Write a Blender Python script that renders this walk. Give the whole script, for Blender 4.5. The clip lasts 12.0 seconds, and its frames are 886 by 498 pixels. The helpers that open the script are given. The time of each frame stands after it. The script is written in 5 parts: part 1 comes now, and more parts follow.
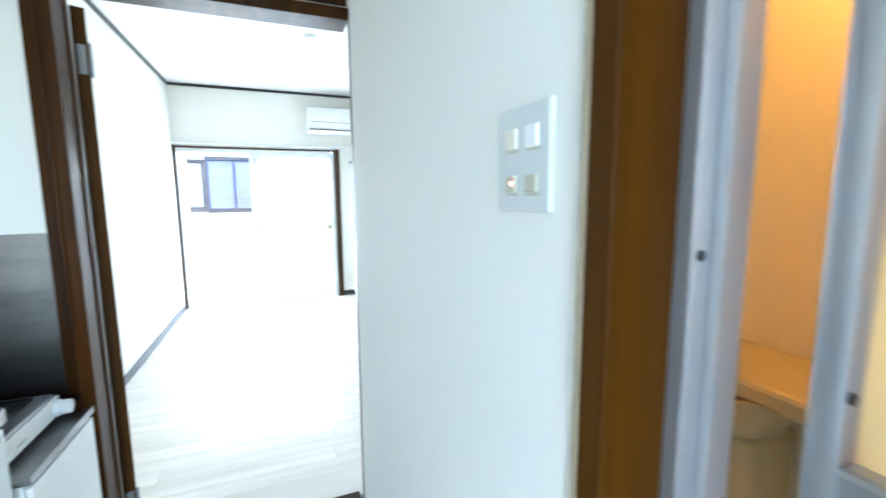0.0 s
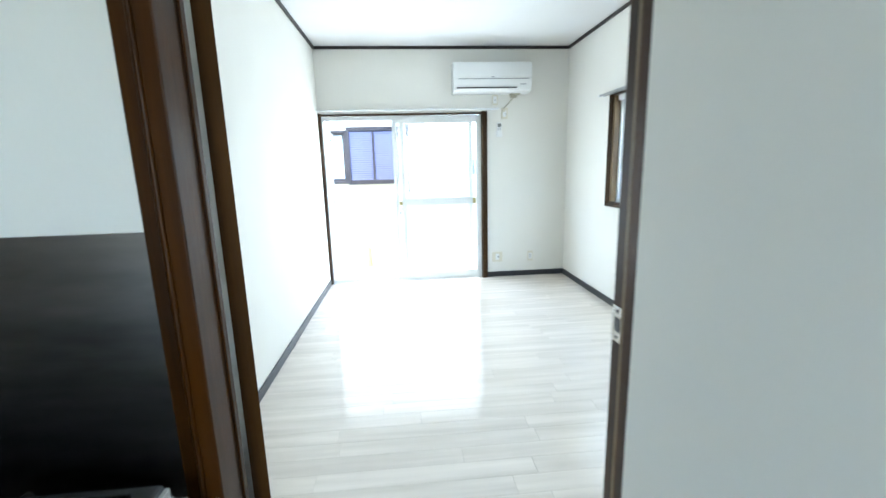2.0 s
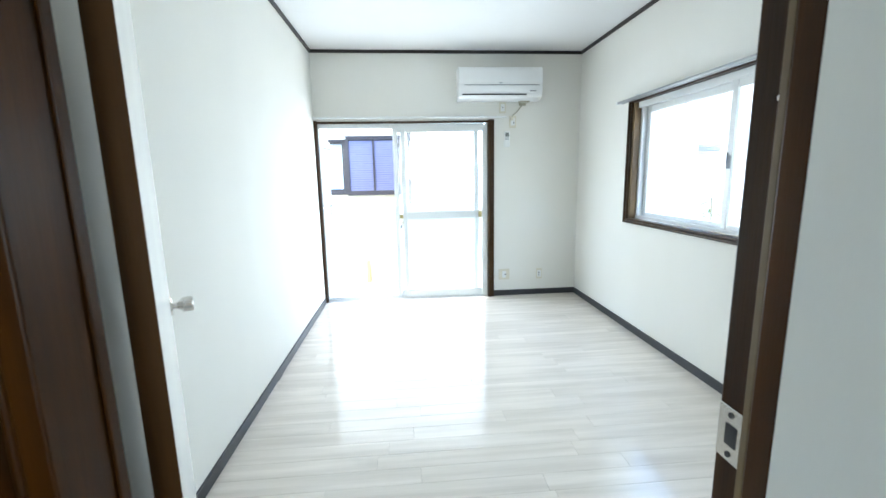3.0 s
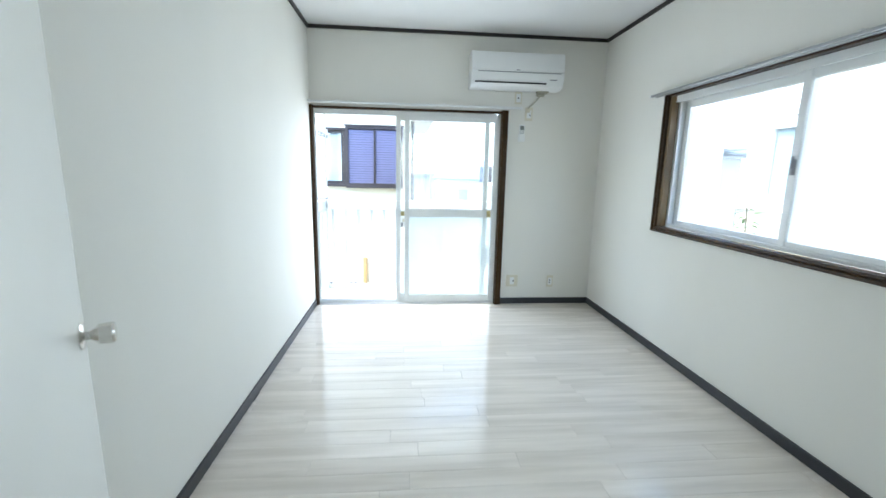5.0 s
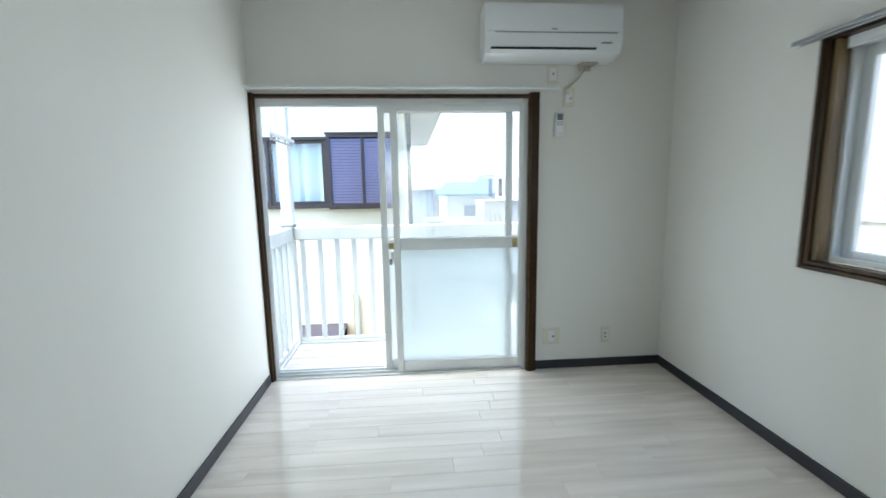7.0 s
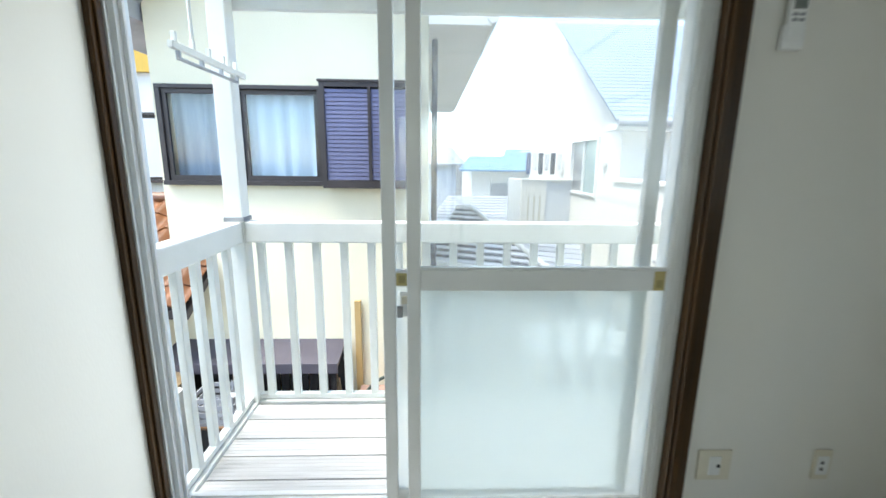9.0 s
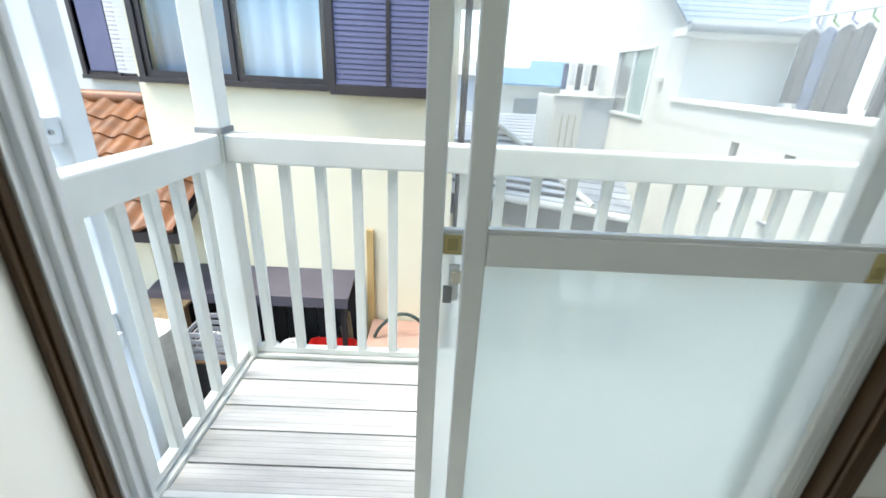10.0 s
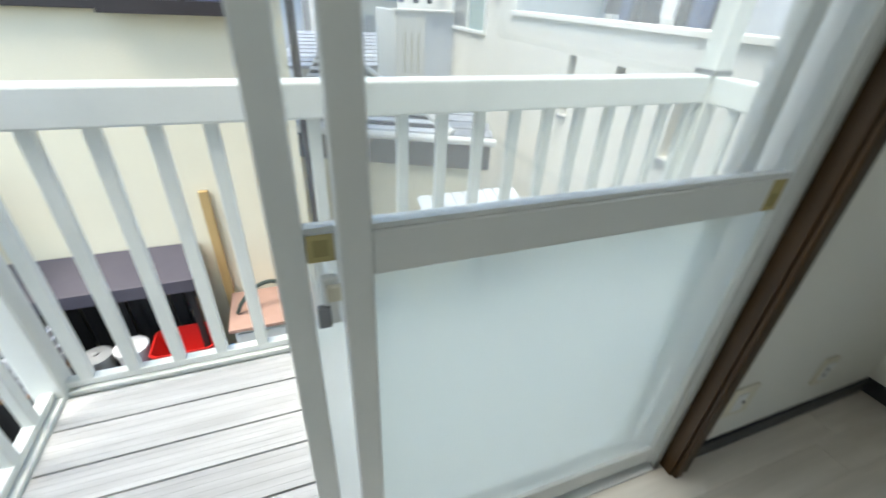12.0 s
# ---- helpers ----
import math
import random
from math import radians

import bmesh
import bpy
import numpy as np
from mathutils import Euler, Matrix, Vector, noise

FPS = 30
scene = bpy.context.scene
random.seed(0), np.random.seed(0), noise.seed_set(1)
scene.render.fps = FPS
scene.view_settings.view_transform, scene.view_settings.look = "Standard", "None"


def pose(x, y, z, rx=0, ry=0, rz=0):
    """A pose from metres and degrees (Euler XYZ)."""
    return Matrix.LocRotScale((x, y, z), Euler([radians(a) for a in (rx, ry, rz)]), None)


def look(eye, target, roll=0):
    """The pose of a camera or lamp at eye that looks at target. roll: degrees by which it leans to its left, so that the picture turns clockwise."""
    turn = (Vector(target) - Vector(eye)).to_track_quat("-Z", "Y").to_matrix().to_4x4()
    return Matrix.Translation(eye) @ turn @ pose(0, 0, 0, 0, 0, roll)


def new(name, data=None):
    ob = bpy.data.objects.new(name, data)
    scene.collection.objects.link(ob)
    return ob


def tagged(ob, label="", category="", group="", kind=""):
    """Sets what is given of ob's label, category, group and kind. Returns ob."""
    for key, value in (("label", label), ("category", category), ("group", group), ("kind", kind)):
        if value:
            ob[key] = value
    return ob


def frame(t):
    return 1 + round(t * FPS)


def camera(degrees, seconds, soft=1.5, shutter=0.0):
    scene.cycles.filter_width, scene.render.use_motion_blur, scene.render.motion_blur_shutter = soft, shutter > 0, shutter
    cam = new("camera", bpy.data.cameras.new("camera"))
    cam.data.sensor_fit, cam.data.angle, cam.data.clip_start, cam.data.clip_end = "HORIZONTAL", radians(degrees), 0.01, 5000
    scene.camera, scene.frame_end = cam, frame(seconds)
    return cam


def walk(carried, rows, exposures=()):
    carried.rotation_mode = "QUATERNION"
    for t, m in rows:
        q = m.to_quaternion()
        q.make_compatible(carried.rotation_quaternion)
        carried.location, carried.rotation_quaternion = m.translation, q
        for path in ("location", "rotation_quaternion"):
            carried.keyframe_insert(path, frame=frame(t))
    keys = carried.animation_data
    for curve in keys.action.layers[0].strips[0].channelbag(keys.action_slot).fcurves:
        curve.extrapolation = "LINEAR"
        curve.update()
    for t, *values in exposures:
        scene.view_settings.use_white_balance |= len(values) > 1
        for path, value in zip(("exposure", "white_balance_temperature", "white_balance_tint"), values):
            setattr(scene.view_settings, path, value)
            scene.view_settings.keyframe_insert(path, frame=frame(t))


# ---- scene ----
cam = camera(93.3, 12.0, shutter=0.5)
PATH = [
    (0, (1.01, -5.302, 1.242), (1.738, -3.456, 0.988), -0.4),
    (0.5, (0.981, -5.18, 1.254), (1.398, -3.242, 0.986), 0.0),
    (1, (0.92, -4.957, 1.273), (1.123, -2.988, 0.984), -1.4),
    (1.5, (0.879, -4.791, 1.264), (1.148, -2.841, 0.911), 0.2),
    (2, (0.848, -4.544, 1.242), (1.019, -2.589, 0.855), -1.5),
    (2.5, (0.851, -4.354, 1.252), (0.952, -2.392, 0.879), -0.6),
    (3, (0.857, -4.235, 1.257), (1.024, -2.271, 0.915), -1.1),
    (4.8, (0.849, -3.943, 1.272), (1.052, -1.987, 0.907), 0.9),
    (5, (0.837, -3.858, 1.253), (1.013, -1.899, 0.889), 1.2),
    (5.5, (0.893, -3.6, 1.247), (1.051, -1.627, 0.96), 0.9),
    (6, (0.918, -3.286, 1.234), (1.087, -1.316, 0.933), 0.8),
    (6.5, (0.856, -2.989, 1.261), (1.148, -1.032, 0.97), -1.6),
    (7, (0.938, -2.651, 1.233), (1.085, -0.678, 0.941), -0.9),
    (7.2, (0.915, -2.532, 1.222), (1.033, -0.555, 0.941), -0.4),
    (8.8, (0.931, -1.321, 1.216), (0.959, 0.641, 0.829), 1.7),
    (9, (0.891, -1.217, 1.226), (0.955, 0.74, 0.818), 0.6),
    (9.5, (0.821, -0.935, 1.187), (0.875, 0.979, 0.61), 1.3),
    (10, (0.771, -0.696, 1.169), (0.803, 1.148, 0.394), 3.0),
    (10.5, (0.727, -0.535, 1.175), (0.952, 1.243, 0.287), 3.8),
    (11, (0.701, -0.432, 1.163), (1.022, 1.274, 0.169), 5.0),
    (11.5, (0.71, -0.414, 1.155), (1.132, 1.248, 0.124), 5.4),
    (12, (0.778, -0.43, 1.155), (1.417, 1.155, 0.115), 3.2),
]
EXPOSURES = [
    (0.0, 4.45, 5750, 7), (0.5, 4.42, 5750, 7), (1.0, 4.22, 5850, 7), (2.0, 3.97, 6000, 7), (3.0, 3.76, 6050, 8), (5.0, 3.24, 6100, 8),
    (6.0, 2.94, 6150, 8), (7.0, 2.60, 6250, 8), (9.0, 2.29, 6620, 6), (10.5, 2.05, 6780, 6), (12.0, 1.87, 6750, 6),
]
walk(cam, [(t, look(eye, target, roll)) for t, eye, target, roll in PATH], EXPOSURES)

# ---- light ----
world = bpy.data.worlds.new("sky")
scene.world = world
world.use_nodes = True
wn, wl = world.node_tree.nodes, world.node_tree.links
sky = wn.new("ShaderNodeTexSky")
sky.sky_type, sky.sun_disc = "NISHITA", False
sky.sun_elevation, sky.sun_rotation = radians(68), radians(251)
wl.new(sky.outputs[0], wn["Background"].inputs[0])
wn["Background"].inputs[1].default_value = 0.15
sun = new("sun", bpy.data.lights.new("sun", "SUN"))
sun.data.energy, sun.data.angle, sun.data.color = 1.9, radians(35), (1.0, 0.96, 0.9)
sun.matrix_world = look((0, 0, 0), (0.35, 0.12, -0.93))


W_EAST = 2.625


def daylight(name, at, target, w, h, power, color):
    """An area lamp in an opening, for the light of the sky that falls in through it."""
    o = new(name, bpy.data.lights.new(name, "AREA"))
    o.data.shape, o.data.size, o.data.size_y = "RECTANGLE", w, h
    o.data.energy, o.data.color = power, color
    o.matrix_world = look(at, target)
    return o


daylight("daylight_balcony_door", (0.85, 0.005, 0.86), (0.85, -1, 0.86), 1.60, 1.68, 2.1, (0.89, 0.96, 1.0))
daylight("daylight_side_window", (W_EAST - 0.11, -2.0, 1.27), (1.6, -2.0, 1.02), 1.9, 0.62, 0.74, (0.74, 0.90, 1.0))
# added fill that brightens the kitchen, from an assumed opening out of view
daylight("fill_kitchen", (0.60, -6.78, 1.0), (0.68, -5.5, 1.0), 0.6, 1.6, 1.10, (0.80, 0.96, 1.0))


# ---- materials ----
def mat(name, a, b=None, rough=0.6, metal=0.0, scale=3.0, stretch=(1, 1, 1), bump=0.05, fine=90.0, rand=0.0, rvar=0.08, coat=0.0, spec=0.5):
    """A surface that wavers between the colours a and b at two scales, with fine relief and uneven gloss."""
    m = bpy.data.materials.new(name)
    m.use_nodes = True
    n, l = m.node_tree.nodes, m.node_tree.links
    p = n["Principled BSDF"]
    b = b or tuple(c * 0.9 for c in a)
    co, mp = n.new("ShaderNodeTexCoord"), n.new("ShaderNodeMapping")
    mp.inputs["Scale"].default_value = stretch
    l.new(co.outputs["Object"], mp.inputs["Vector"])
    big, small = n.new("ShaderNodeTexNoise"), n.new("ShaderNodeTexNoise")
    for t, sc, d in ((big, scale, 4.0), (small, fine, 3.0)):
        t.inputs["Scale"].default_value, t.inputs["Detail"].default_value = sc, d
        l.new(mp.outputs[0], t.inputs["Vector"])
    mix = n.new("ShaderNodeMix")
    mix.data_type = "RGBA"
    mix.inputs[6].default_value, mix.inputs[7].default_value = (*a, 1), (*b, 1)
    add = n.new("ShaderNodeMath")
    add.operation = "MULTIPLY_ADD"
    l.new(small.outputs[0], add.inputs[0])
    add.inputs[1].default_value = 0.35
    ramp = n.new("ShaderNodeMapRange")
    ramp.inputs[1].default_value, ramp.inputs[2].default_value = 0.3, 0.7
    ramp.inputs[3].default_value, ramp.inputs[4].default_value = -0.15, 0.8
    l.new(big.outputs[0], ramp.inputs[0])
    l.new(ramp.outputs[0], add.inputs[2])
    l.new(add.outputs[0], mix.inputs[0])
    out = mix.outputs[2]
    if rand:
        inf, hsv, mr = n.new("ShaderNodeObjectInfo"), n.new("ShaderNodeHueSaturation"), n.new("ShaderNodeMapRange")
        mr.inputs[3].default_value, mr.inputs[4].default_value = 1 - rand, 1 + rand
        l.new(inf.outputs["Random"], mr.inputs[0])
        l.new(mr.outputs[0], hsv.inputs["Value"])
        l.new(out, hsv.inputs["Color"])
        out = hsv.outputs[0]
        off = n.new("ShaderNodeVectorMath")
        off.operation = "SCALE"
        off.inputs[0].default_value = (37, 53, 71)
        l.new(inf.outputs["Random"], off.inputs["Scale"])
        l.new(off.outputs[0], mp.inputs["Location"])
    l.new(out, p.inputs["Base Color"])
    rr = n.new("ShaderNodeMapRange")
    rr.inputs[3].default_value, rr.inputs[4].default_value = max(rough - rvar, 0.02), min(rough + rvar, 1)
    l.new(big.outputs[0], rr.inputs[0])
    l.new(rr.outputs[0], p.inputs["Roughness"])
    p.inputs["Metallic"].default_value = metal
    p.inputs["Coat Weight"].default_value = coat
    p.inputs["Specular IOR Level"].default_value = spec
    if bump:
        bp = n.new("ShaderNodeBump")
        bp.inputs["Strength"].default_value, bp.inputs["Distance"].default_value = bump, 0.01
        l.new(small.outputs[0], bp.inputs["Height"])
        l.new(bp.outputs[0], p.inputs["Normal"])
    return m


def glass(name, veil, frost=0.0, tint=(0.985, 0.995, 0.99), veil_color=(0.86, 0.885, 0.865)):
    """A thin pane: clear (or frosted) with a translucent veil of haze mixed in and the gloss of glass."""
    m = bpy.data.materials.new(name)
    m.use_nodes = True
    n, l = m.node_tree.nodes, m.node_tree.links
    n.remove(n["Principled BSDF"])
    out = n["Material Output"]
    if frost:
        thru = n.new("ShaderNodeBsdfRefraction")
        thru.inputs["Roughness"].default_value, thru.inputs["IOR"].default_value = frost, 1.03
    else:
        thru = n.new("ShaderNodeBsdfTransparent")
    thru.inputs["Color"].default_value = (*tint, 1)
    haze = n.new("ShaderNodeBsdfTranslucent")
    haze.inputs["Color"].default_value = (*veil_color, 1)
    gl = n.new("ShaderNodeBsdfGlossy")
    gl.inputs["Roughness"].default_value = 0.02 if not frost else 0.25
    lw, pw, ad = n.new("ShaderNodeLayerWeight"), n.new("ShaderNodeMath"), n.new("ShaderNodeMath")
    lw.inputs[0].default_value = 0.5
    pw.operation, ad.operation = "POWER", "MULTIPLY_ADD"
    pw.inputs[1].default_value, ad.inputs[1].default_value, ad.inputs[2].default_value = 5.0, 0.8, 0.04
    l.new(lw.outputs["Facing"], pw.inputs[0])
    l.new(pw.outputs[0], ad.inputs[0])
    a, b = n.new("ShaderNodeMixShader"), n.new("ShaderNodeMixShader")
    a.inputs[0].default_value = veil
    l.new(thru.outputs[0], a.inputs[1])
    l.new(haze.outputs[0], a.inputs[2])
    l.new(ad.outputs[0], b.inputs[0])
    l.new(a.outputs[0], b.inputs[1])
    l.new(gl.outputs[0], b.inputs[2])
    l.new(b.outputs[0], out.inputs[0])
    return m


def glow(name, color, strength):
    m = bpy.data.materials.new(name)
    m.use_nodes = True
    p = m.node_tree.nodes["Principled BSDF"]
    p.inputs["Base Color"].default_value = (*color, 1)
    p.inputs["Emission Color"].default_value, p.inputs["Emission Strength"].default_value = (*color, 1), strength
    return m


M_WALL = mat("off_white_wallpaper", (0.80, 0.786, 0.73), (0.755, 0.741, 0.685), 0.75, scale=1.2, stretch=(1, 1, 0.35), bump=0.05, fine=160)
M_CEIL = mat("white_ceiling_paper", (0.80, 0.80, 0.79), (0.77, 0.77, 0.76), 0.8, scale=1.5, bump=0.08, fine=140)
M_PLANK = mat("whitewashed_laminate", (0.80, 0.735, 0.66), (0.62, 0.56, 0.49), 0.135, scale=2.2, stretch=(0.5, 8, 1), bump=0.008, fine=22, rand=0.03, rvar=0.04)
M_SLAB = mat("grey_screed", (0.25, 0.23, 0.21), rough=0.9)
M_BASE = mat("charcoal_vinyl", (0.028, 0.030, 0.036), (0.02, 0.022, 0.027), 0.4)
M_CROWN = mat("black_stained_trim", (0.025, 0.02, 0.018), (0.015, 0.012, 0.01), 0.45, stretch=(2, 2, 2))
M_BROWN = mat("dark_brown_varnish", (0.058, 0.0185, 0.0014), (0.014, 0.0048, 0.0005), 0.34, scale=2.0, stretch=(14, 14, 0.6), bump=0.05, fine=30, coat=0.02, spec=0.12)
M_GILT = mat("worn_light_wood", (0.20, 0.13, 0.05), (0.10, 0.06, 0.025), 0.5, stretch=(10, 10, 0.8))
M_EDGE = mat("brown_door_edge", (0.072, 0.027, 0.0015), (0.033, 0.012, 0.0008), 0.5, scale=2.0, stretch=(14, 14, 0.6), fine=30, spec=0.15)
M_LEAF = mat("white_lacquered_door", (0.80, 0.80, 0.76), (0.77, 0.77, 0.73), 0.22, scale=1.5, bump=0.01)
M_ALU = mat("white_anodised_aluminium", (0.78, 0.795, 0.785), (0.72, 0.735, 0.725), 0.35, 0.08, scale=4, bump=0.01)
M_ALUG = mat("grey_aluminium", (0.42, 0.43, 0.44), (0.36, 0.37, 0.38), 0.35, 0.7, scale=5, bump=0.02)
M_WOODY = mat("medium_brown_window_wood", (0.060, 0.028, 0.007), (0.019, 0.0088, 0.0025), 0.38, scale=2.0, stretch=(12, 12, 0.8), fine=30, coat=0.03, spec=0.2)
M_PLASTIC = mat("white_plastic", (0.80, 0.81, 0.80), (0.77, 0.78, 0.77), 0.35, bump=0.01)
M_IVORY = mat("ivory_plastic", (0.72, 0.68, 0.56), (0.68, 0.64, 0.52), 0.4, bump=0.01)
M_BEIGE = mat("beige_plastic", (0.48, 0.46, 0.36), (0.42, 0.40, 0.31), 0.5)
M_SLOT = mat("black_plastic", (0.015, 0.015, 0.017), rough=0.4)
M_CHROME = mat("brushed_chrome", (0.72, 0.70, 0.66), (0.60, 0.58, 0.55), 0.18, 1.0, bump=0.0)
# horizontal bands in the colour stand for soft reflections, along with smudges
M_STEEL = mat("steel_with_painted_reflections", (0.30, 0.285, 0.27), (0.10, 0.096, 0.092), 0.30, 1.0, scale=2.6, stretch=(0.6, 0.6, 2.6), bump=0.012, fine=14, rvar=0.08)
M_SINK = mat("scratched_steel", (0.36, 0.36, 0.365), (0.22, 0.22, 0.225), 0.32, 1.0, scale=6, bump=0.02)
M_ENAMEL = mat("white_enamel", (0.80, 0.80, 0.77), (0.72, 0.72, 0.68), 0.25, scale=6)
M_CAB = mat("cream_cabinet_laminate", (0.72, 0.73, 0.69), (0.67, 0.68, 0.64), 0.4, scale=3)
M_IRON = mat("black_cast_iron", (0.010, 0.010, 0.010), (0.018, 0.016, 0.015), 0.5, fine=60, bump=0.1, spec=0.2)
M_RAIL = mat("white_painted_steel", (0.76, 0.79, 0.76), (0.70, 0.73, 0.70), 0.4, scale=5, bump=0.03)
M_DECK = mat("pale_grey_deck_board", (0.62, 0.62, 0.61), (0.44, 0.44, 0.435), 0.5, scale=3.0, stretch=(0.8, 9, 1), bump=0.08, fine=20, rand=0.05)
M_LEAD = mat("grey_lead_collar", (0.30, 0.31, 0.32), rough=0.5, metal=0.6)
M_CREAM = mat("cream_render", (0.80, 0.74, 0.56), (0.75, 0.69, 0.51), 0.85, scale=1.2, bump=0.2, fine=70)
M_STUCCO = mat("white_render", (0.70, 0.69, 0.65), (0.64, 0.63, 0.59), 0.85, scale=0.9, bump=0.2, fine=60)
M_BLUEWALL = mat("pale_grey_render", (0.60, 0.63, 0.66), (0.54, 0.57, 0.61), 0.85, scale=0.9, bump=0.2, fine=60)
M_OCHRE = mat("ochre_panel", (0.62, 0.40, 0.08), (0.56, 0.36, 0.07), 0.8)
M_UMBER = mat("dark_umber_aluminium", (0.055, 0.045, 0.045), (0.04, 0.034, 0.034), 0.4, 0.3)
# violet in the colour stands for sky reflected by the louvres
M_SLAT = mat("sky_tinted_shutter", (0.15, 0.15, 0.24), (0.12, 0.12, 0.20), 0.45, 0.2)
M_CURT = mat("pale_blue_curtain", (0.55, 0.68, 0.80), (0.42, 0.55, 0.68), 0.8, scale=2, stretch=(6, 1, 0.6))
# darker copy of the curtain; the left pane's darkness is in its colour
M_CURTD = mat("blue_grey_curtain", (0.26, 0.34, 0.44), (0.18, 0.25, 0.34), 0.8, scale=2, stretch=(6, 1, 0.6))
M_TERRA = mat("terracotta_tile", (0.19, 0.072, 0.022), (0.10, 0.038, 0.014), 0.4, scale=6, bump=0.1, rand=0.25)
M_ROOF = mat("weathered_grey_metal_roof", (0.40, 0.41, 0.43), (0.27, 0.28, 0.30), 0.5, 0.2, scale=3, rand=0.15)
M_SLATE = mat("blue_grey_slate", (0.27, 0.32, 0.38), (0.21, 0.26, 0.32), 0.8, scale=9, stretch=(3, 3, 3), rand=0.14, spec=0.2)
M_BLUE = mat("blue_glazed_tile", (0.20, 0.32, 0.44), (0.16, 0.27, 0.38), 0.35, scale=4, rand=0.1)
M_GROUND = mat("damp_concrete_ground", (0.10, 0.097, 0.085), (0.05, 0.048, 0.043), 0.9, scale=0.9, bump=0.3, fine=30)
M_AWN = mat("purple_grey_sheet_awning", (0.10, 0.09, 0.11), (0.075, 0.068, 0.085), 0.5, 0.2)
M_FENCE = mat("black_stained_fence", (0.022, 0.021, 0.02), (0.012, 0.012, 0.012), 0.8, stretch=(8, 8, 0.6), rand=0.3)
M_RED = mat("red_plastic", (0.62, 0.025, 0.02), (0.52, 0.02, 0.016), 0.35)
M_PAIL = mat("grey_white_plastic", (0.40, 0.41, 0.41), (0.30, 0.31, 0.31), 0.5)
M_ROOFP = mat("pale_metal_roof_course", (0.74, 0.75, 0.76), (0.58, 0.59, 0.61), 0.45, 0.1, scale=4, rand=0.1)
M_CRATE = mat("grey_plastic", (0.30, 0.31, 0.33), (0.24, 0.25, 0.27), 0.5)
M_TIMBER = mat("yellow_pine", (0.52, 0.36, 0.15), (0.42, 0.28, 0.11), 0.7, stretch=(10, 10, 0.7))
M_BAMBOO = mat("weathered_bamboo", (0.24, 0.17, 0.09), (0.15, 0.11, 0.06), 0.6, stretch=(6, 6, 1))
M_CARD = mat("brown_board", (0.20, 0.11, 0.05), (0.13, 0.07, 0.035), 0.8, scale=4)
M_PINK = mat("faded_brick_red_sheet", (0.42, 0.26, 0.20), (0.34, 0.21, 0.16), 0.7, scale=6)
M_TARP = mat("translucent_white_sheeting", (0.55, 0.55, 0.50), (0.33, 0.33, 0.30), 0.35, scale=6, bump=0.1, fine=20)
M_HOSE = mat("dark_green_hose", (0.03, 0.045, 0.035), rough=0.45)
M_LEAVES = mat("light_green_leaf", (0.12, 0.22, 0.05), (0.08, 0.15, 0.03), 0.5, rand=0.2)
M_STEM = mat("green_brown_stem", (0.12, 0.11, 0.05), rough=0.8)
M_CLOTHD = mat("dark_grey_cloth", (0.075, 0.075, 0.085), (0.05, 0.05, 0.06), 0.9, scale=8, bump=0.0, fine=30)
M_CLOTHB = mat("blue_cloth", (0.12, 0.15, 0.24), (0.09, 0.11, 0.18), 0.9, scale=8, bump=0.0, fine=30)
M_CLOTHW = mat("white_cloth", (0.70, 0.70, 0.70), rough=0.9)
M_BATH = mat("cream_bath_panel", (0.76, 0.62, 0.38), (0.72, 0.58, 0.35), 0.35, scale=2)
M_LEDGE = mat("buff_bath_moulding", (0.42, 0.32, 0.16), (0.36, 0.27, 0.13), 0.4, scale=3)
M_POLY = mat("milky_polycarbonate", (0.80, 0.82, 0.82), rough=0.4)
M_POLY.node_tree.nodes["Principled BSDF"].inputs["Transmission Weight"].default_value = 0.7
M_YPLATE = mat("yellowed_plastic_cap", (0.52, 0.44, 0.20), (0.46, 0.38, 0.16), 0.45)
G_CLEAR = glass("clear_window_glass", 0.02)
# stronger warm veil imitates glare that washes out the view through the door
G_DOOR = glass("hazed_clear_glass", 0.065, veil_color=(0.90, 0.87, 0.80))
G_FROST = glass("frosted_window_glass", 0.35, 0.5, (0.95, 0.972, 0.958))
G_TEAL = mat("grey_green_obscured_glass", (0.33, 0.42, 0.42), (0.28, 0.37, 0.37), 0.2, bump=0.02)
E_RED = glow("red_pilot_light", (1.0, 0.08, 0.03), 4.0)
E_BULB = glow("warm_bulb_glass", (1.0, 0.55, 0.14), 4.3)

# ---- builders ----
ORIGIN = {}


def box(bm, x0, x1, y0, y1, z0, z1, bev=0.0):
    g = bmesh.ops.create_cube(bm, size=1.0, matrix=Matrix.Translation(((x0 + x1) / 2, (y0 + y1) / 2, (z0 + z1) / 2)) @ Matrix.Diagonal((abs(x1 - x0), abs(y1 - y0), abs(z1 - z0), 1)))
    if bev:
        es = {e for v in g["verts"] for e in v.link_edges}
        bmesh.ops.bevel(bm, geom=list(es), offset=bev, segments=2, profile=0.5, affect="EDGES")
    return bm


def boxes(*rows, bev=0.0):
    bm = bmesh.new()
    for r in rows:
        box(bm, *r, bev=bev)
    return bm


def rod(bm, p, q, r, r2=None, seg=14):
    p, q = Vector(p), Vector(q)
    d = q - p
    bmesh.ops.create_cone(bm, cap_ends=True, segments=seg, radius1=r, radius2=r if r2 is None else r2, depth=d.length,
                          matrix=Matrix.Translation((p + q) / 2) @ d.to_track_quat("Z", "Y").to_matrix().to_4x4())
    return bm


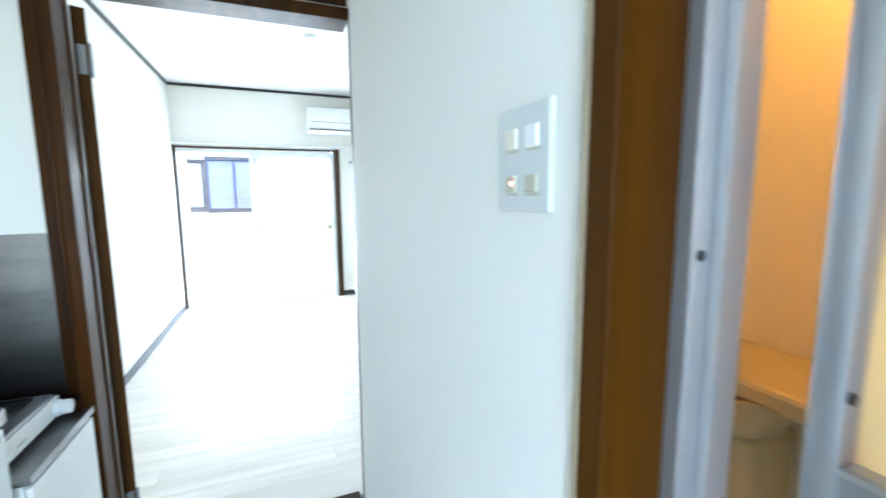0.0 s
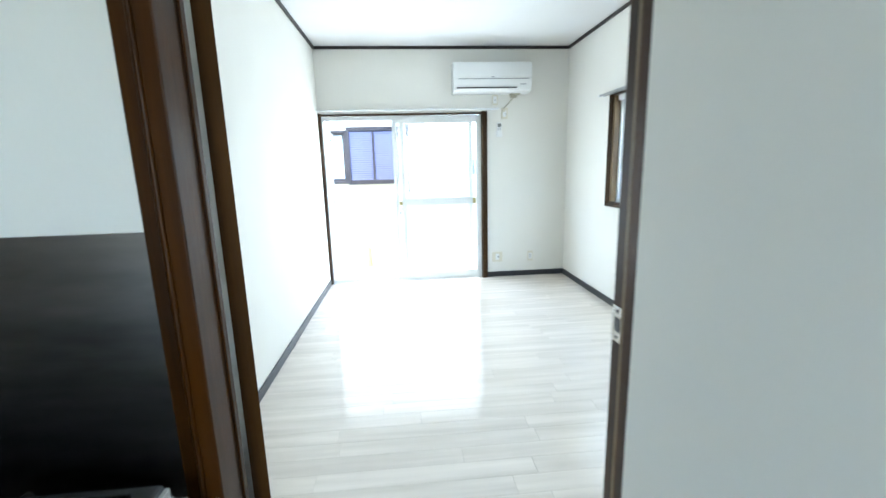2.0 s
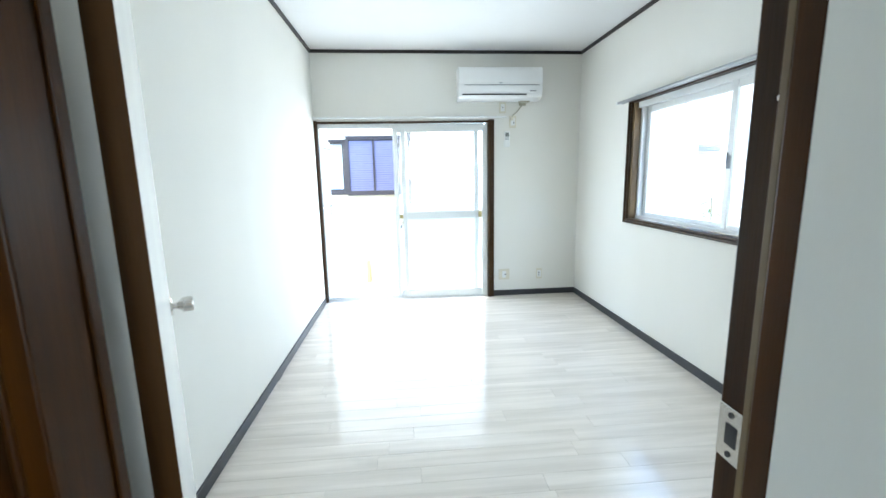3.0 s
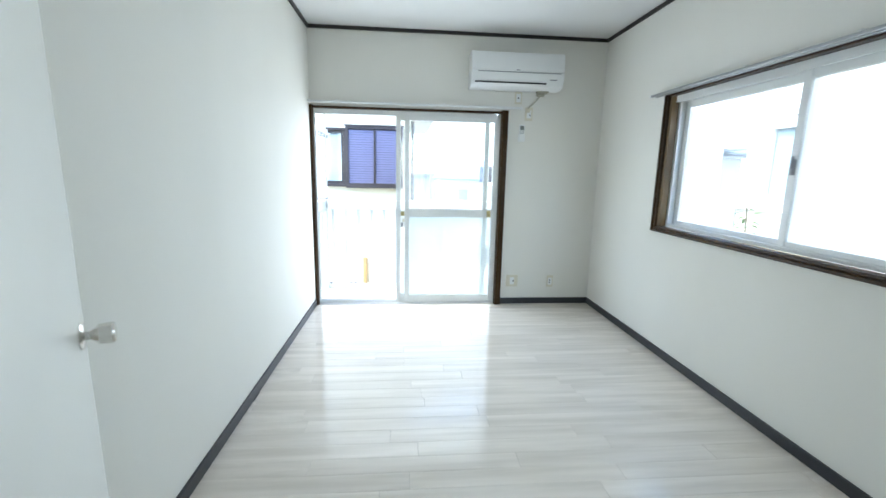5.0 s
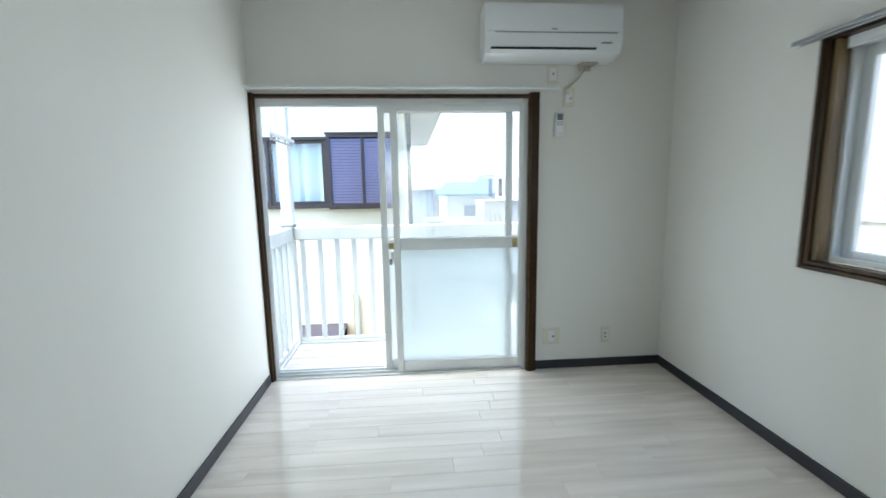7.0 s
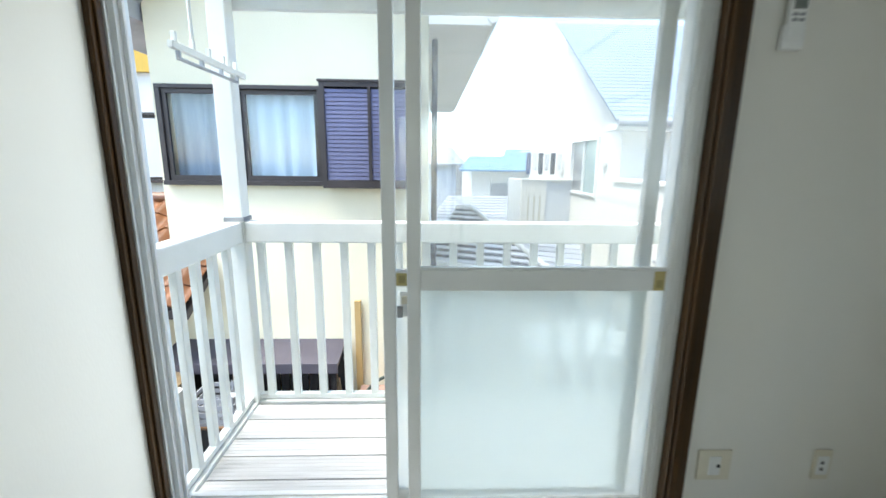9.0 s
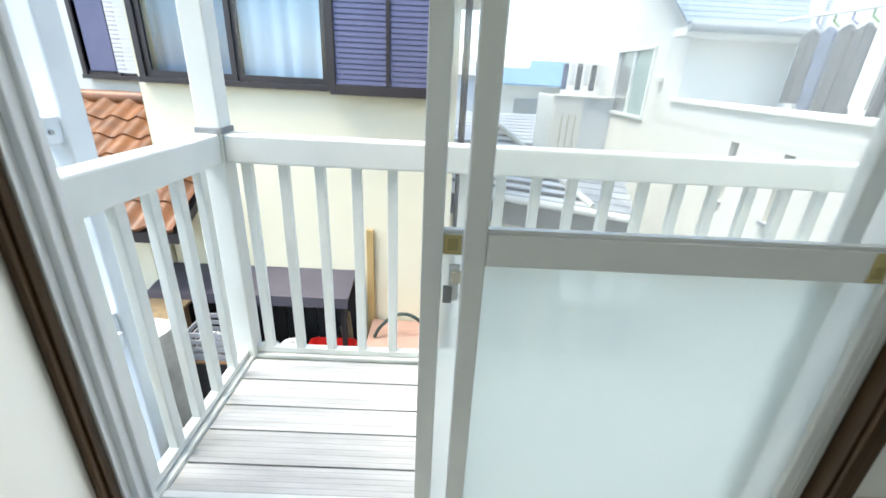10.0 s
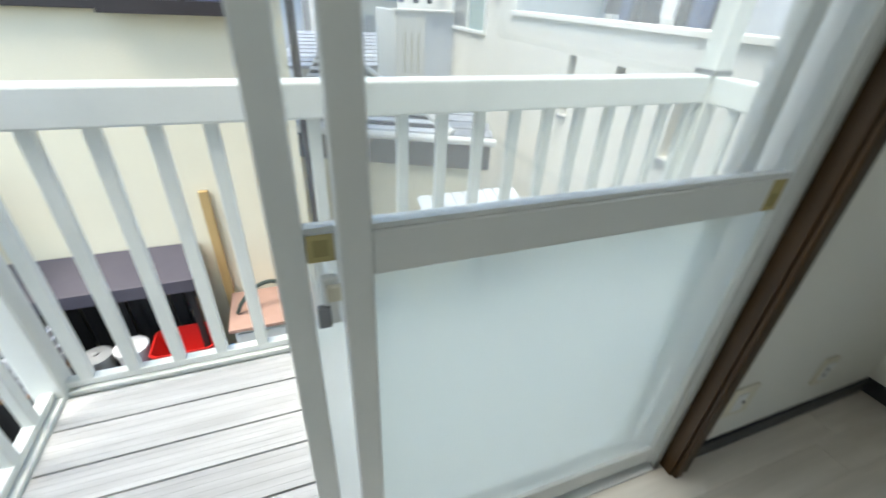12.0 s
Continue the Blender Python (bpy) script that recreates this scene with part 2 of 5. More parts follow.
def rods(pts, r, seg=10):
    bm = bmesh.new()
    for a, b in zip(pts, pts[1:]):
        rod(bm, a, b, r, seg=seg)
    for p in pts[1:-1]:
        bmesh.ops.create_uvsphere(bm, u_segments=seg, v_segments=6, radius=r, matrix=Matrix.Translation(p))
    return bm


def lathe(profile, centre=(0, 0, 0), seg=28):
    """A turned body from (radius, height) pairs."""
    bm = bmesh.new()
    rings = []
    for r, z in profile:
        rings.append([bm.verts.new((centre[0] + r * math.cos(2 * math.pi * k / seg), centre[1] + r * math.sin(2 * math.pi * k / seg), centre[2] + z)) for k in range(seg)])
    for a, b in zip(rings, rings[1:]):
        for k in range(seg):
            bm.faces.new((a[k], a[(k + 1) % seg], b[(k + 1) % seg], b[k]))
    bm.faces.new(rings[0][::-1])
    bm.faces.new(rings[-1])
    return bm


def extrude(outline, y0, y1, axis="y"):
    """A prism: outline in (x, z) swept along y, or in (y, z) swept along x."""
    bm = bmesh.new()
    put = (lambda a, b, c: (a, c, b)) if axis == "y" else (lambda a, b, c: (c, a, b))
    lo = [bm.verts.new(put(a, b, y0)) for a, b in outline]
    hi = [bm.verts.new(put(a, b, y1)) for a, b in outline]
    bm.faces.new(lo)
    bm.faces.new(hi[::-1])
    for k in range(len(lo)):
        j = (k + 1) % len(lo)
        bm.faces.new((lo[j], lo[k], hi[k], hi[j]))
    bmesh.ops.recalc_face_normals(bm, faces=bm.faces)
    return bm


def mesh_of(name, bm, material, smooth=False):
    me = bpy.data.meshes.new(name)
    if smooth:
        for f in bm.faces:
            f.smooth = True
    bm.to_mesh(me)
    bm.free()
    me.materials.append(material)
    if smooth:
        me.set_sharp_from_angle(angle=radians(35))
    return me


def thing(name, label, category, at=(0, 0, 0), m=None, group="", kind=""):
    ob = new(name)
    ob.empty_display_size = 0.05
    ob.matrix_world = m if m is not None else Matrix.Translation(at)
    ORIGIN[ob] = Vector((0, 0, 0)) if m is not None else Vector(at)
    return tagged(ob, label, category, group, kind)


def part(name, bm, material, parent, label="", smooth=False):
    me = mesh_of(name, bm, material, smooth)
    me.transform(Matrix.Translation(-ORIGIN[parent]))
    ob = new(name, me)
    ob.parent = parent
    ORIGIN[ob] = ORIGIN[parent]
    return tagged(ob, label)


def solid(name, bm, material, label="", category="", kind="structure", smooth=False):
    """A piece of the setting, or a thing that is one mesh."""
    ob = new(name, mesh_of(name, bm, material, smooth))
    ORIGIN[ob] = Vector((0, 0, 0))
    return tagged(ob, label, category, "", kind)


def piece(name, me, parent, x, y, z, m=None, sx=1.0):
    ob = new(name, me)
    ob.parent = parent
    ob.matrix_basis = Matrix.Translation(Vector((x, y, z)) - ORIGIN[parent]) @ (m or Matrix.Identity(4)) @ Matrix.Diagonal((sx, 1, 1, 1))
    return ob


# ---- the shell of the flat ----
W, H, YD, YK = 2.625, 2.44, -3.67, -3.77
floor = solid("floor", boxes((-0.1, 2.75, -6.9, 0.0, -0.12, -0.006)), M_SLAB, "whitewashed oak laminate floor in narrow planks", "floor")
solid("ceiling", boxes((-0.1, 2.75, -6.9, 0.14, H, H + 0.1)), M_CEIL, "plain white papered ceiling", "ceiling")
solid("wall_west", boxes((-0.1, 0, -6.9, 0.14, -0.12, H)), M_WALL, "off-white papered wall with a faint vertical texture", "wall")
solid("wall_north", boxes((1.69, W, 0, 0.14, -0.12, H), (0, 1.69, 0, 0.14, 1.788, H)), M_WALL, "off-white papered wall round the balcony door", "wall")
solid("wall_east", boxes((W, W + 0.12, -0.99, 0.14, -0.12, H), (W, W + 0.12, -6.9, -3.04, -0.12, H), (W, W + 0.12, -3.04, -0.99, -0.12, 0.885), (W, W + 0.12, -3.04, -0.99, 1.80, H)), M_WALL, "off-white papered wall with a wide sliding window", "wall")
solid("wall_south", boxes((0, 0.40, YK, YD, 0, H), (1.345, W, YK, YD, 0, H), (0.40, 1.345, YK, YD, 1.87, H)), M_WALL, "off-white papered wall round the kitchen doorway", "wall")
for nm, r in (("1", [(1.262, 1.345, -5.01, -3.839, 0, H), (1.302, 1.345, -3.839, YK, 0, H)]), ("2", [(1.262, 1.345, -6.8, -5.90, 0, H)]), ("3", [(1.262, 1.345, -5.90, -5.01, 1.95, H)])):
    solid("wall_corridor_" + nm, boxes(*r), M_WALL, "off-white papered corridor wall beside the kitchen", "wall")
# unseen end wall; its opening is added for the kitchen fill lamp
solid("wall_entrance", boxes((0, 0.3, -6.9, -6.8, 0, H), (1.2, W, -6.9, -6.8, 0, H), (0.3, 1.2, -6.9, -6.8, 2.05, H)), M_WALL, "off-white papered wall with an added, unseen opening", "wall")
solid("baseboard_west", boxes((0, 0.012, YD, -0.035, 0, 0.058), bev=0.002), M_BASE, "charcoal vinyl baseboard", "baseboard")
solid("baseboard_east", boxes((W - 0.012, W, YD, -0.012, 0, 0.058), bev=0.002), M_BASE, "charcoal vinyl baseboard", "baseboard")
solid("baseboard_north", boxes((1.744, W, -0.012, 0, 0, 0.058), bev=0.002), M_BASE, "charcoal vinyl baseboard", "baseboard")
solid("baseboard_south", boxes((1.37, W - 0.012, YD, YD + 0.012, 0, 0.058), bev=0.002), M_BASE, "charcoal vinyl baseboard", "baseboard")
for nm, r in (("west", (0, 0.018, YD, 0, H - 0.028, H)), ("east", (W - 0.018, W, YD, 0, H - 0.028, H)), ("north", (0.018, W - 0.018, -0.018, 0, H - 0.028, H)), ("south", (0.018, W - 0.018, YD, YD + 0.018, H - 0.028, H))):
    solid("trim_" + nm, boxes(r, bev=0.003), M_CROWN, "thin black stained ceiling trim", "trim")

# doorway between kitchen and room
dframe = thing("door_frame_1", "dark brown varnished wooden door frame with steel strike plate", "door frame", (0.9, -3.72, 0), kind="structure")
part("jamb", boxes((0.440, 0.471, -3.800, -3.700, 0, 1.875), (0.404, 0.440, -3.766, -3.700, 0, 1.875), bev=0.003), M_BROWN, dframe)
part("stop", boxes((0.4712, 0.476, -3.718, -3.701, 0, 1.835), bev=0.0015), M_BROWN, dframe)
part("casing", boxes((0.398, 0.430, -3.790, -3.766, 0, 1.90), bev=0.004), M_BROWN, dframe)
part("bead", rod(bmesh.new(), (0.434, -3.794, 0), (0.434, -3.794, 1.875), 0.0062, seg=16), M_BROWN, dframe, "rounded glossy bead", True)
part("jamb", boxes((1.270, 1.304, -3.8385, -3.748, 0, 1.875), bev=0.003), M_BROWN, dframe)
part("stop", boxes((1.262, 1.271, -3.8395, -3.804, 0, 1.835), bev=0.003), M_BROWN, dframe)
part("seal", boxes((1.263, 1.2705, -3.8038, -3.7935, 0, 1.835), bev=0.001), M_GILT, dframe, "worn light wood strip")
part("head", boxes((0.471, 1.270, -3.782, -3.664, 1.835, 1.875), bev=0.003), M_BROWN, dframe)
part("head_casing", boxes((0.398, 1.262, -3.800, -3.783, 1.8755, 1.91), bev=0.003), M_BROWN, dframe)
part("threshold", boxes((0.471, 1.270, -3.79, -3.66, -0.005, 0.008), bev=0.002), M_BROWN, dframe)
strike = part("strike_plate", boxes((1.2665, 1.2705, -3.791, -3.752, 0.880, 0.955), bev=0.001), M_CHROME, dframe, "bare steel strike plate")
part("latch_hole", boxes((1.2655, 1.2667, -3.784, -3.766, 0.903, 0.932)), M_SLOT, strike)
for z in (0.890, 0.945):
    part("screw", rod(bmesh.new(), (1.2668, -3.773, z), (1.2650, -3.773, z), 0.004), M_SLOT, strike)
part("screw", rod(bmesh.new(), (1.2705, -3.790, 1.335), (1.2685, -3.790, 1.335), 0.004), M_CHROME, dframe)

# the door, swung open towards the west wall
door = thing("door_1", "white lacquered door with brown edges, standing open", "door", m=pose(0.486, -3.612, 0, 0, 0, 118), kind="structure")
leaf = part("leaf", boxes((0.004, 0.856, 0, 0.034, 0.012, 1.825), bev=0.001), M_LEAF, door)
part("edge_band", boxes((0, 0.0038, -0.001, 0.035, 0.012, 1.825)), M_EDGE, door, "brown wooden edge")
part("edge_band", boxes((0.8562, 0.86, 0, 0.034, 0.012, 1.825)), M_LEAF, door)
for side, y0 in ((-1, 0.0), (1, 0.034)):
    kn = part("knob", lathe([(0.010, 0), (0.010, 0.018), (0.016, 0.026), (0.0235, 0.034), (0.0245, 0.058), (0.021, 0.063), (0.006, 0.064)], seg=24), M_CHROME, door, "brushed chrome knob", True)
    ro = part("rose", lathe([(0.031, 0), (0.031, 0.003), (0.026, 0.006), (0.012, 0.008)], seg=24), M_CHROME, door, "", True)
    for o in (kn, ro):
        o.matrix_basis = pose(0.80, y0, 0.872, -90 * side, 0, 0) if side == 1 else pose(0.80, y0, 0.872, 90, 0, 0)
for z in (0.16, 1.67):
    hg = part("hinge", boxes((-0.003, 0.0002, 0.006, 0.028, z - 0.045, z + 0.045), bev=0.0008), M_LEAD, door, "dull steel hinge")
    part("pin", rod(bmesh.new(), (-0.004, -0.004, z - 0.052), (-0.004, -0.004, z + 0.052), 0.005), M_LEAD, hg)
part("latch", boxes((0.8595, 0.8615, 0.008, 0.028, 0.81, 0.93)), M_CHROME, door)

# ---- balcony door ----
bd = thing("window_1", "white aluminium sliding balcony door, slid half open, in a brown wooden frame", "sliding door", (0.85, 0.05, 0), kind="structure")
part("wood_jamb", boxes((0.0, 0.012, -0.020, 0.012, 0, 1.80), (0.012, 0.022, -0.024, 0.012, 0, 1.80), (0.022, 0.030, -0.010, 0.012, 0, 1.80), bev=0.003), M_WOODY, bd)
part("wood_jamb", boxes((1.716, 1.744, -0.036, 0.0, 0, 1.80), (1.690, 1.716, -0.042, 0.0, 0, 1.80), (1.682, 1.690, -0.030, 0.012, 0, 1.80), bev=0.003), M_WOODY, bd)
part("wood_head", boxes((0.030, 1.682, -0.03, 0.012, 1.772, 1.790), bev=0.002), M_WOODY, bd)
fr = part("outer_frame", boxes((0.004, 0.016, 0.013, 0.125, -0.03, 1.772), (0.016, 0.028, 0.094, 0.102, 0, 1.752), (0.016, 0.034, 0.050, 0.057, 0, 1.752), (0.016, 0.034, 0.014, 0.021, 0, 1.752), bev=0.002), M_ALU, bd)
part("outer_frame", boxes((1.664, 1.69, 0.013, 0.15, -0.03, 1.772), (1.654, 1.664, 0.014, 0.020, 0, 1.752), (1.648, 1.664, 0.055, 0.063, 0, 1.752), bev=0.002), M_ALU, bd)
part("head_track", boxes((0.017, 1.65, 0.013, 0.15, 1.745, 1.772), (0.017, 1.65, 0.013, 0.018, 1.728, 1.745), bev=0.002), M_ALU, bd)
part("sill_track", boxes((0.017, 1.65, 0.0, 0.15, -0.03, 0.006), (0.017, 1.65, 0.030, 0.034, 0.006, 0.02), (0.017, 1.65, 0.078, 0.082, 0.006, 0.02), (0.017, 1.65, 0.130, 0.15, 0.006, 0.014)), M_ALU, bd)


def sash(parent, x0, x1, yc, mid=True, z0=0.018, z1=1.742, axis="x", foot=0.065, top=0.902):
    """A sliding sash with stiles, rails and its panes, in the plane y = yc (or x = yc)."""
    def bb(a0, a1, d0, d1, c0, c1, bev=0.003):
        r = (a0, a1, yc + d0, yc + d1, c0, c1) if axis == "x" else (yc + d0, yc + d1, a0, a1, c0, c1)
        return boxes(r, bev=bev)
    s = part("sash", bb(x0, x0 + 0.042, -0.016, 0.016, z0, z1), M_ALU, parent)
    part("stile", bb(x1 - 0.042, x1, -0.016, 0.016, z0, z1), M_ALU, s)
    part("top_rail", bb(x0 + 0.042, x1 - 0.042, -0.013, 0.013, z1 - 0.045, z1), M_ALU, s)
    part("bottom_rail", bb(x0 + 0.042, x1 - 0.042, -0.013, 0.013, z0, z0 + foot), M_ALU, s)
    if mid:
        part("middle_rail", bb(x0 + 0.042, x1 - 0.042, -0.014, 0.014, 0.836, top), M_ALU, s)
        part("glazing_bead", bb(x0 + 0.042, x1 - 0.042, -0.009, 0.009, top, top + 0.008, 0.001), M_ALU, s)
    return s


PANES = []
s_in = sash(bd, 0.822, 1.676, 0.032)
s_out = sash(bd, 0.742, 1.600, 0.080, top=0.880)
for s, x0, x1, yc in ((s_in, 0.864, 1.634, 0.032), (s_out, 0.784, 1.558, 0.080)):
    PANES.append(part("clear_pane", boxes((x0 - 0.004, x1 + 0.004, yc - 0.002, yc + 0.002, 0.908 if s is s_in else 0.886, 1.700)), G_DOOR, s, "clear glass pane"))
    PANES.append(part("frosted_pane", boxes((x0 - 0.004, x1 + 0.004, yc - 0.002, yc + 0.002, 0.081, 0.838)), G_FROST, s, "frosted glass pane"))
for s, x, y in ((s_out, 0.785, 0.0655), (s_in, 1.590, 0.0175)):
    pl = part("end_cap", boxes((x, x + 0.036, y, y + 0.004, 0.838, 0.900 if s is s_in else 0.8795), bev=0.0012), M_YPLATE, s, "yellowed plastic cap")
    part("recess", boxes((x + 0.008, x + 0.028, y - 0.001, y + 0.001, 0.847, 0.872)), mat("dull_brass_foil", (0.36, 0.30, 0.12), rough=0.5), pl)
lk = part("crescent_lock", boxes((0.798, 0.820, 0.050, 0.064, 0.740, 0.820), bev=0.003), M_PLASTIC, s_out, "grey-white crescent lock")
part("lever", boxes((0.788, 0.806, 0.046, 0.056, 0.737, 0.775), bev=0.003), M_CRATE, lk)
part("catch", boxes((0.804, 0.824, 0.042, 0.052, 0.785, 0.81), bev=0.002), M_IVORY, lk)

# ---- east window ----
ew = thing("window_2", "wide white aluminium sliding window in a dark brown wooden frame", "window", (W, -2.0, 0.87), kind="structure")
part("wood_jamb", boxes((W - 0.026, W + 0.01, -1.006, -0.985, 0.865, 1.815), (W - 0.018, W + 0.02, -1.026, -1.006, 0.885, 1.795), bev=0.004), M_WOODY, ew)
part("wood_jamb", boxes((W - 0.026, W + 0.01, -3.045, -3.024, 0.865, 1.815), (W - 0.018, W + 0.02, -3.024, -3.004, 0.885, 1.795), (W - 0.004, W + 0.035, -3.004, -2.990, 0.90, 1.78), bev=0.004), M_WOODY, ew)
part("wood_sill", boxes((W - 0.026, W + 0.02, -3.024, -1.006, 0.865, 0.884), (W - 0.018, W + 0.045, -3.004, -1.026, 0.884, 0.902), bev=0.004), M_WOODY, ew)
part("wood_head", boxes((W - 0.026, W + 0.02, -3.024, -1.006, 1.796, 1.815), (W - 0.018, W + 0.045, -3.004, -1.026, 1.786, 1.796), bev=0.004), M_WOODY, ew)
part("inner_lining", boxes((W - 0.004, W + 0.049, -1.048, -1.0265, 0.904, 1.784), bev=0.003), M_GILT, ew, "light wood lining strip")
part("outer_frame", boxes((W + 0.05, W + 0.14, -1.056, -1.0, 0.902, 1.772), (W + 0.05, W + 0.14, -3.00, -2.96, 0.902, 1.772), (W + 0.05, W + 0.058, -1.066, -1.056, 0.92, 1.76), bev=0.002), M_ALU, ew)
part("head_track", boxes((W + 0.02, W + 0.14, -2.96, -1.056, 1.752, 1.7855), (W + 0.020, W + 0.030, -2.96, -1.056, 1.742, 1.752), bev=0.002), M_ALU, ew)
part("sill_track", boxes((W + 0.046, W + 0.14, -2.96, -1.056, 0.902, 0.914), (W + 0.046, W + 0.056, -2.96, -1.056, 0.914, 0.926), bev=0.002), M_ALU, ew)
e_out = sash(ew, -1.99, -1.056, W + 0.112, False, 0.914, 1.752, "y", 0.036)
e_in = sash(ew, -2.965, -1.945, W + 0.074, False, 0.914, 1.752, "y", 0.036)
PANES.append(part("clear_pane", boxes((W + 0.110, W + 0.114, -1.952, -1.094, 0.946, 1.711)), G_CLEAR, e_out, "clear glass pane"))
PANES.append(part("frosted_pane", boxes((W + 0.072, W + 0.076, -2.925, -1.985, 0.946, 1.711)), G_FROST, e_in, "frosted glass pane"))
lk2 = part("crescent_lock", boxes((W + 0.046, W + 0.060, -1.982, -1.958, 1.27, 1.345), bev=0.004), M_CRATE, e_in)
part("lever", boxes((W + 0.040, W + 0.050, -1.976, -1.964, 1.30, 1.36), bev=0.003), M_CRATE, lk2)
for p in PANES:
    p.visible_shadow = False


# ---- fittings of the room ----
def curtain_rail(label, p, q, inward, n, metal):
    """A double rail on brackets from p to q; inward points into the room."""
    p, q, i = Vector(p), Vector(q), Vector(inward)
    t = thing("curtain_rail", label, "curtain rail", p)
    for k, off in ((0, 0.035), (1, 0.07)):
        bm = bmesh.new()
        a, b = p + i * off, q + i * off
        lo, hi = [min(a[c], b[c]) for c in range(3)], [max(a[c], b[c]) for c in range(3)]
        ax = 0 if abs(i.y) > 0.5 else 1
        w = 1 - ax
        lo[w] -= 0.008; hi[w] += 0.008
        box(bm, lo[0], hi[0], lo[1], hi[1], lo[2] - 0.006, lo[2] + 0.009, bev=0.002)
        part("track", bm, metal, t)
        for e in (a, b):
            part("end_stop", boxes((e.x - 0.010, e.x + 0.010, e.y - 0.010, e.y + 0.010, e.z - 0.008, e.z + 0.011), bev=0.003), M_PLASTIC, t)
    for k in range(n):
        c = p.lerp(q, (k + 0.5) / n)
        d = c + i * 0.078
        part("bracket", boxes((min(c.x, d.x) - (0.009 if abs(i.x) < 0.5 else 0), max(c.x, d.x) + (0.009 if abs(i.x) < 0.5 else 0), min(c.y, d.y) - (0.009 if abs(i.y) < 0.5 else 0), max(c.y, d.y) + (0.009 if abs(i.y) < 0.5 else 0), c.z + 0.010, c.z + 0.018), bev=0.002), M_ALU, t)
    return t


curtain_rail("white metal double curtain rail above the balcony door", (0.01, 0, 1.818), (1.85, 0, 1.818), (0, -1, 0), 4, M_ALU)
curtain_rail("grey aluminium double curtain rail above the side window", (W, -0.90, 1.800), (W, -3.12, 1.800), (-1, 0, 0), 4, M_ALUG)

ac = thing("air_conditioner", "white wall-mounted air conditioner with a closed louvre", "air conditioner", (1.78, 0, 1.965))
prof = [(0, 2.25), (-0.150, 2.255), (-0.178, 2.245), (-0.190, 2.215), (-0.196, 2.095), (-0.192, 2.03), (-0.165, 1.983), (-0.12, 1.967), (0, 1.967)]
part("casing", extrude(prof, 1.378, 2.172, "x"), M_PLASTIC, ac, smooth=True)
part("front_panel", extrude([(-0.176, 2.248), (-0.194, 2.217), (-0.2005, 2.095), (-0.196, 2.091), (-0.17, 2.095)], 1.384, 2.166, "x"), M_PLASTIC, ac, smooth=True)
part("panel_seam", boxes((1.43, 2.14, -0.1985, -0.193, 2.085, 2.091)), M_CRATE, ac)
part("outlet_slot", extrude([(-0.192, 2.011), (-0.1895, 1.999), (-0.17, 1.995), (-0.17, 2.015)], 1.41, 2.02, "x"), M_SLOT, ac, "dark air outlet slot")
part("louvre", extrude([(-0.190, 1.998), (-0.175, 1.981), (-0.150, 1.972), (-0.150, 1.983), (-0.17, 1.995)], 1.41, 2.02, "x"), M_PLASTIC, ac)
part("badge", boxes((1.755, 1.785, -0.2035, -0.199, 2.101, 2.108)), M_CRATE, ac, "small grey badge")
part("display", boxes((2.05, 2.11, -0.1965, -0.192, 2.031, 2.039)), M_CRATE, ac)

pc = thing("pipe_cover", "beige plastic duct elbow under the air conditioner", "pipe cover", (2.03, 0, 1.95))
part("elbow", boxes((1.985, 2.09, -0.07, 0, 1.955, 2.0), bev=0.010), M_BEIGE, pc)
part("flange", boxes((1.995, 2.065, -0.02, 0, 1.93, 1.958), bev=0.006), M_BEIGE, pc)
cable = thing("power_cable", "beige power cable of the air conditioner", "cable", (1.95, 0, 1.85))
part("cord", rods([(2.03, -0.03, 1.955), (2.02, -0.028, 1.93), (1.985, -0.022, 1.885), (1.955, -0.018, 1.855), (1.935, -0.018, 1.84), (1.925, -0.02, 1.82)], 0.006), M_BEIGE, cable, smooth=True)
part("plug", boxes((1.905, 1.94, -0.030, -0.009, 1.79, 1.825), bev=0.006), M_IVORY, cable)


def wall_plate(label, x0, x1, z0, z1, holes, kind_name="wall_socket"):
    t = thing(kind_name, label, "socket", ((x0 + x1) / 2, 0, z0))
    p = part("plate", boxes((x0, x1, -0.009, 0, z0, z1), bev=0.003), M_IVORY, t)
    cx, cz = (x0 + x1) / 2, (z0 + z1) / 2
    part("insert", boxes((cx - 0.02, cx + 0.02, -0.012, -0.008, cz - 0.035, cz + 0.035), bev=0.0015), M_PLASTIC, t)
    for hx, hz, w in holes:
        part("hole", boxes((cx + hx - w, cx + hx + w, -0.0126, -0.0115, cz + hz - 0.006, cz + hz + 0.006)), M_SLOT, t)
    return t


wall_plate("ivory air conditioner socket plate high on the wall", 1.80, 1.865, 1.86, 1.965, [(0, 0, 0.004)])
wall_plate("ivory blank socket plate beside the cable", 1.90, 1.97, 1.72, 1.835, [(0.01, -0.01, 0.004)])
wall_plate("ivory double outlet plate near the baseboard", 1.80, 1.915, 0.172, 0.285, [(0.012, 0, 0.006)])
wall_plate("white aerial outlet plate near the baseboard", 2.205, 2.265, 0.168, 0.28, [(-0.004, 0.012, 0.005), (-0.004, -0.012, 0.005)])

rc = thing("remote_control", "white air conditioner remote in a wall holder", "remote control", (1.875, 0, 1.53))
part("holder", boxes((1.845, 1.907, -0.022, 0, 1.535, 1.6), bev=0.006), M_PLASTIC, rc)
part("handset", boxes((1.851, 1.901, -0.026, -0.008, 1.555, 1.685), bev=0.006), M_PLASTIC, rc)
part("screen", boxes((1.858, 1.894, -0.0268, -0.0255, 1.635, 1.673)), mat("grey_screen", (0.18, 0.20, 0.19), rough=0.3), rc, "grey display")
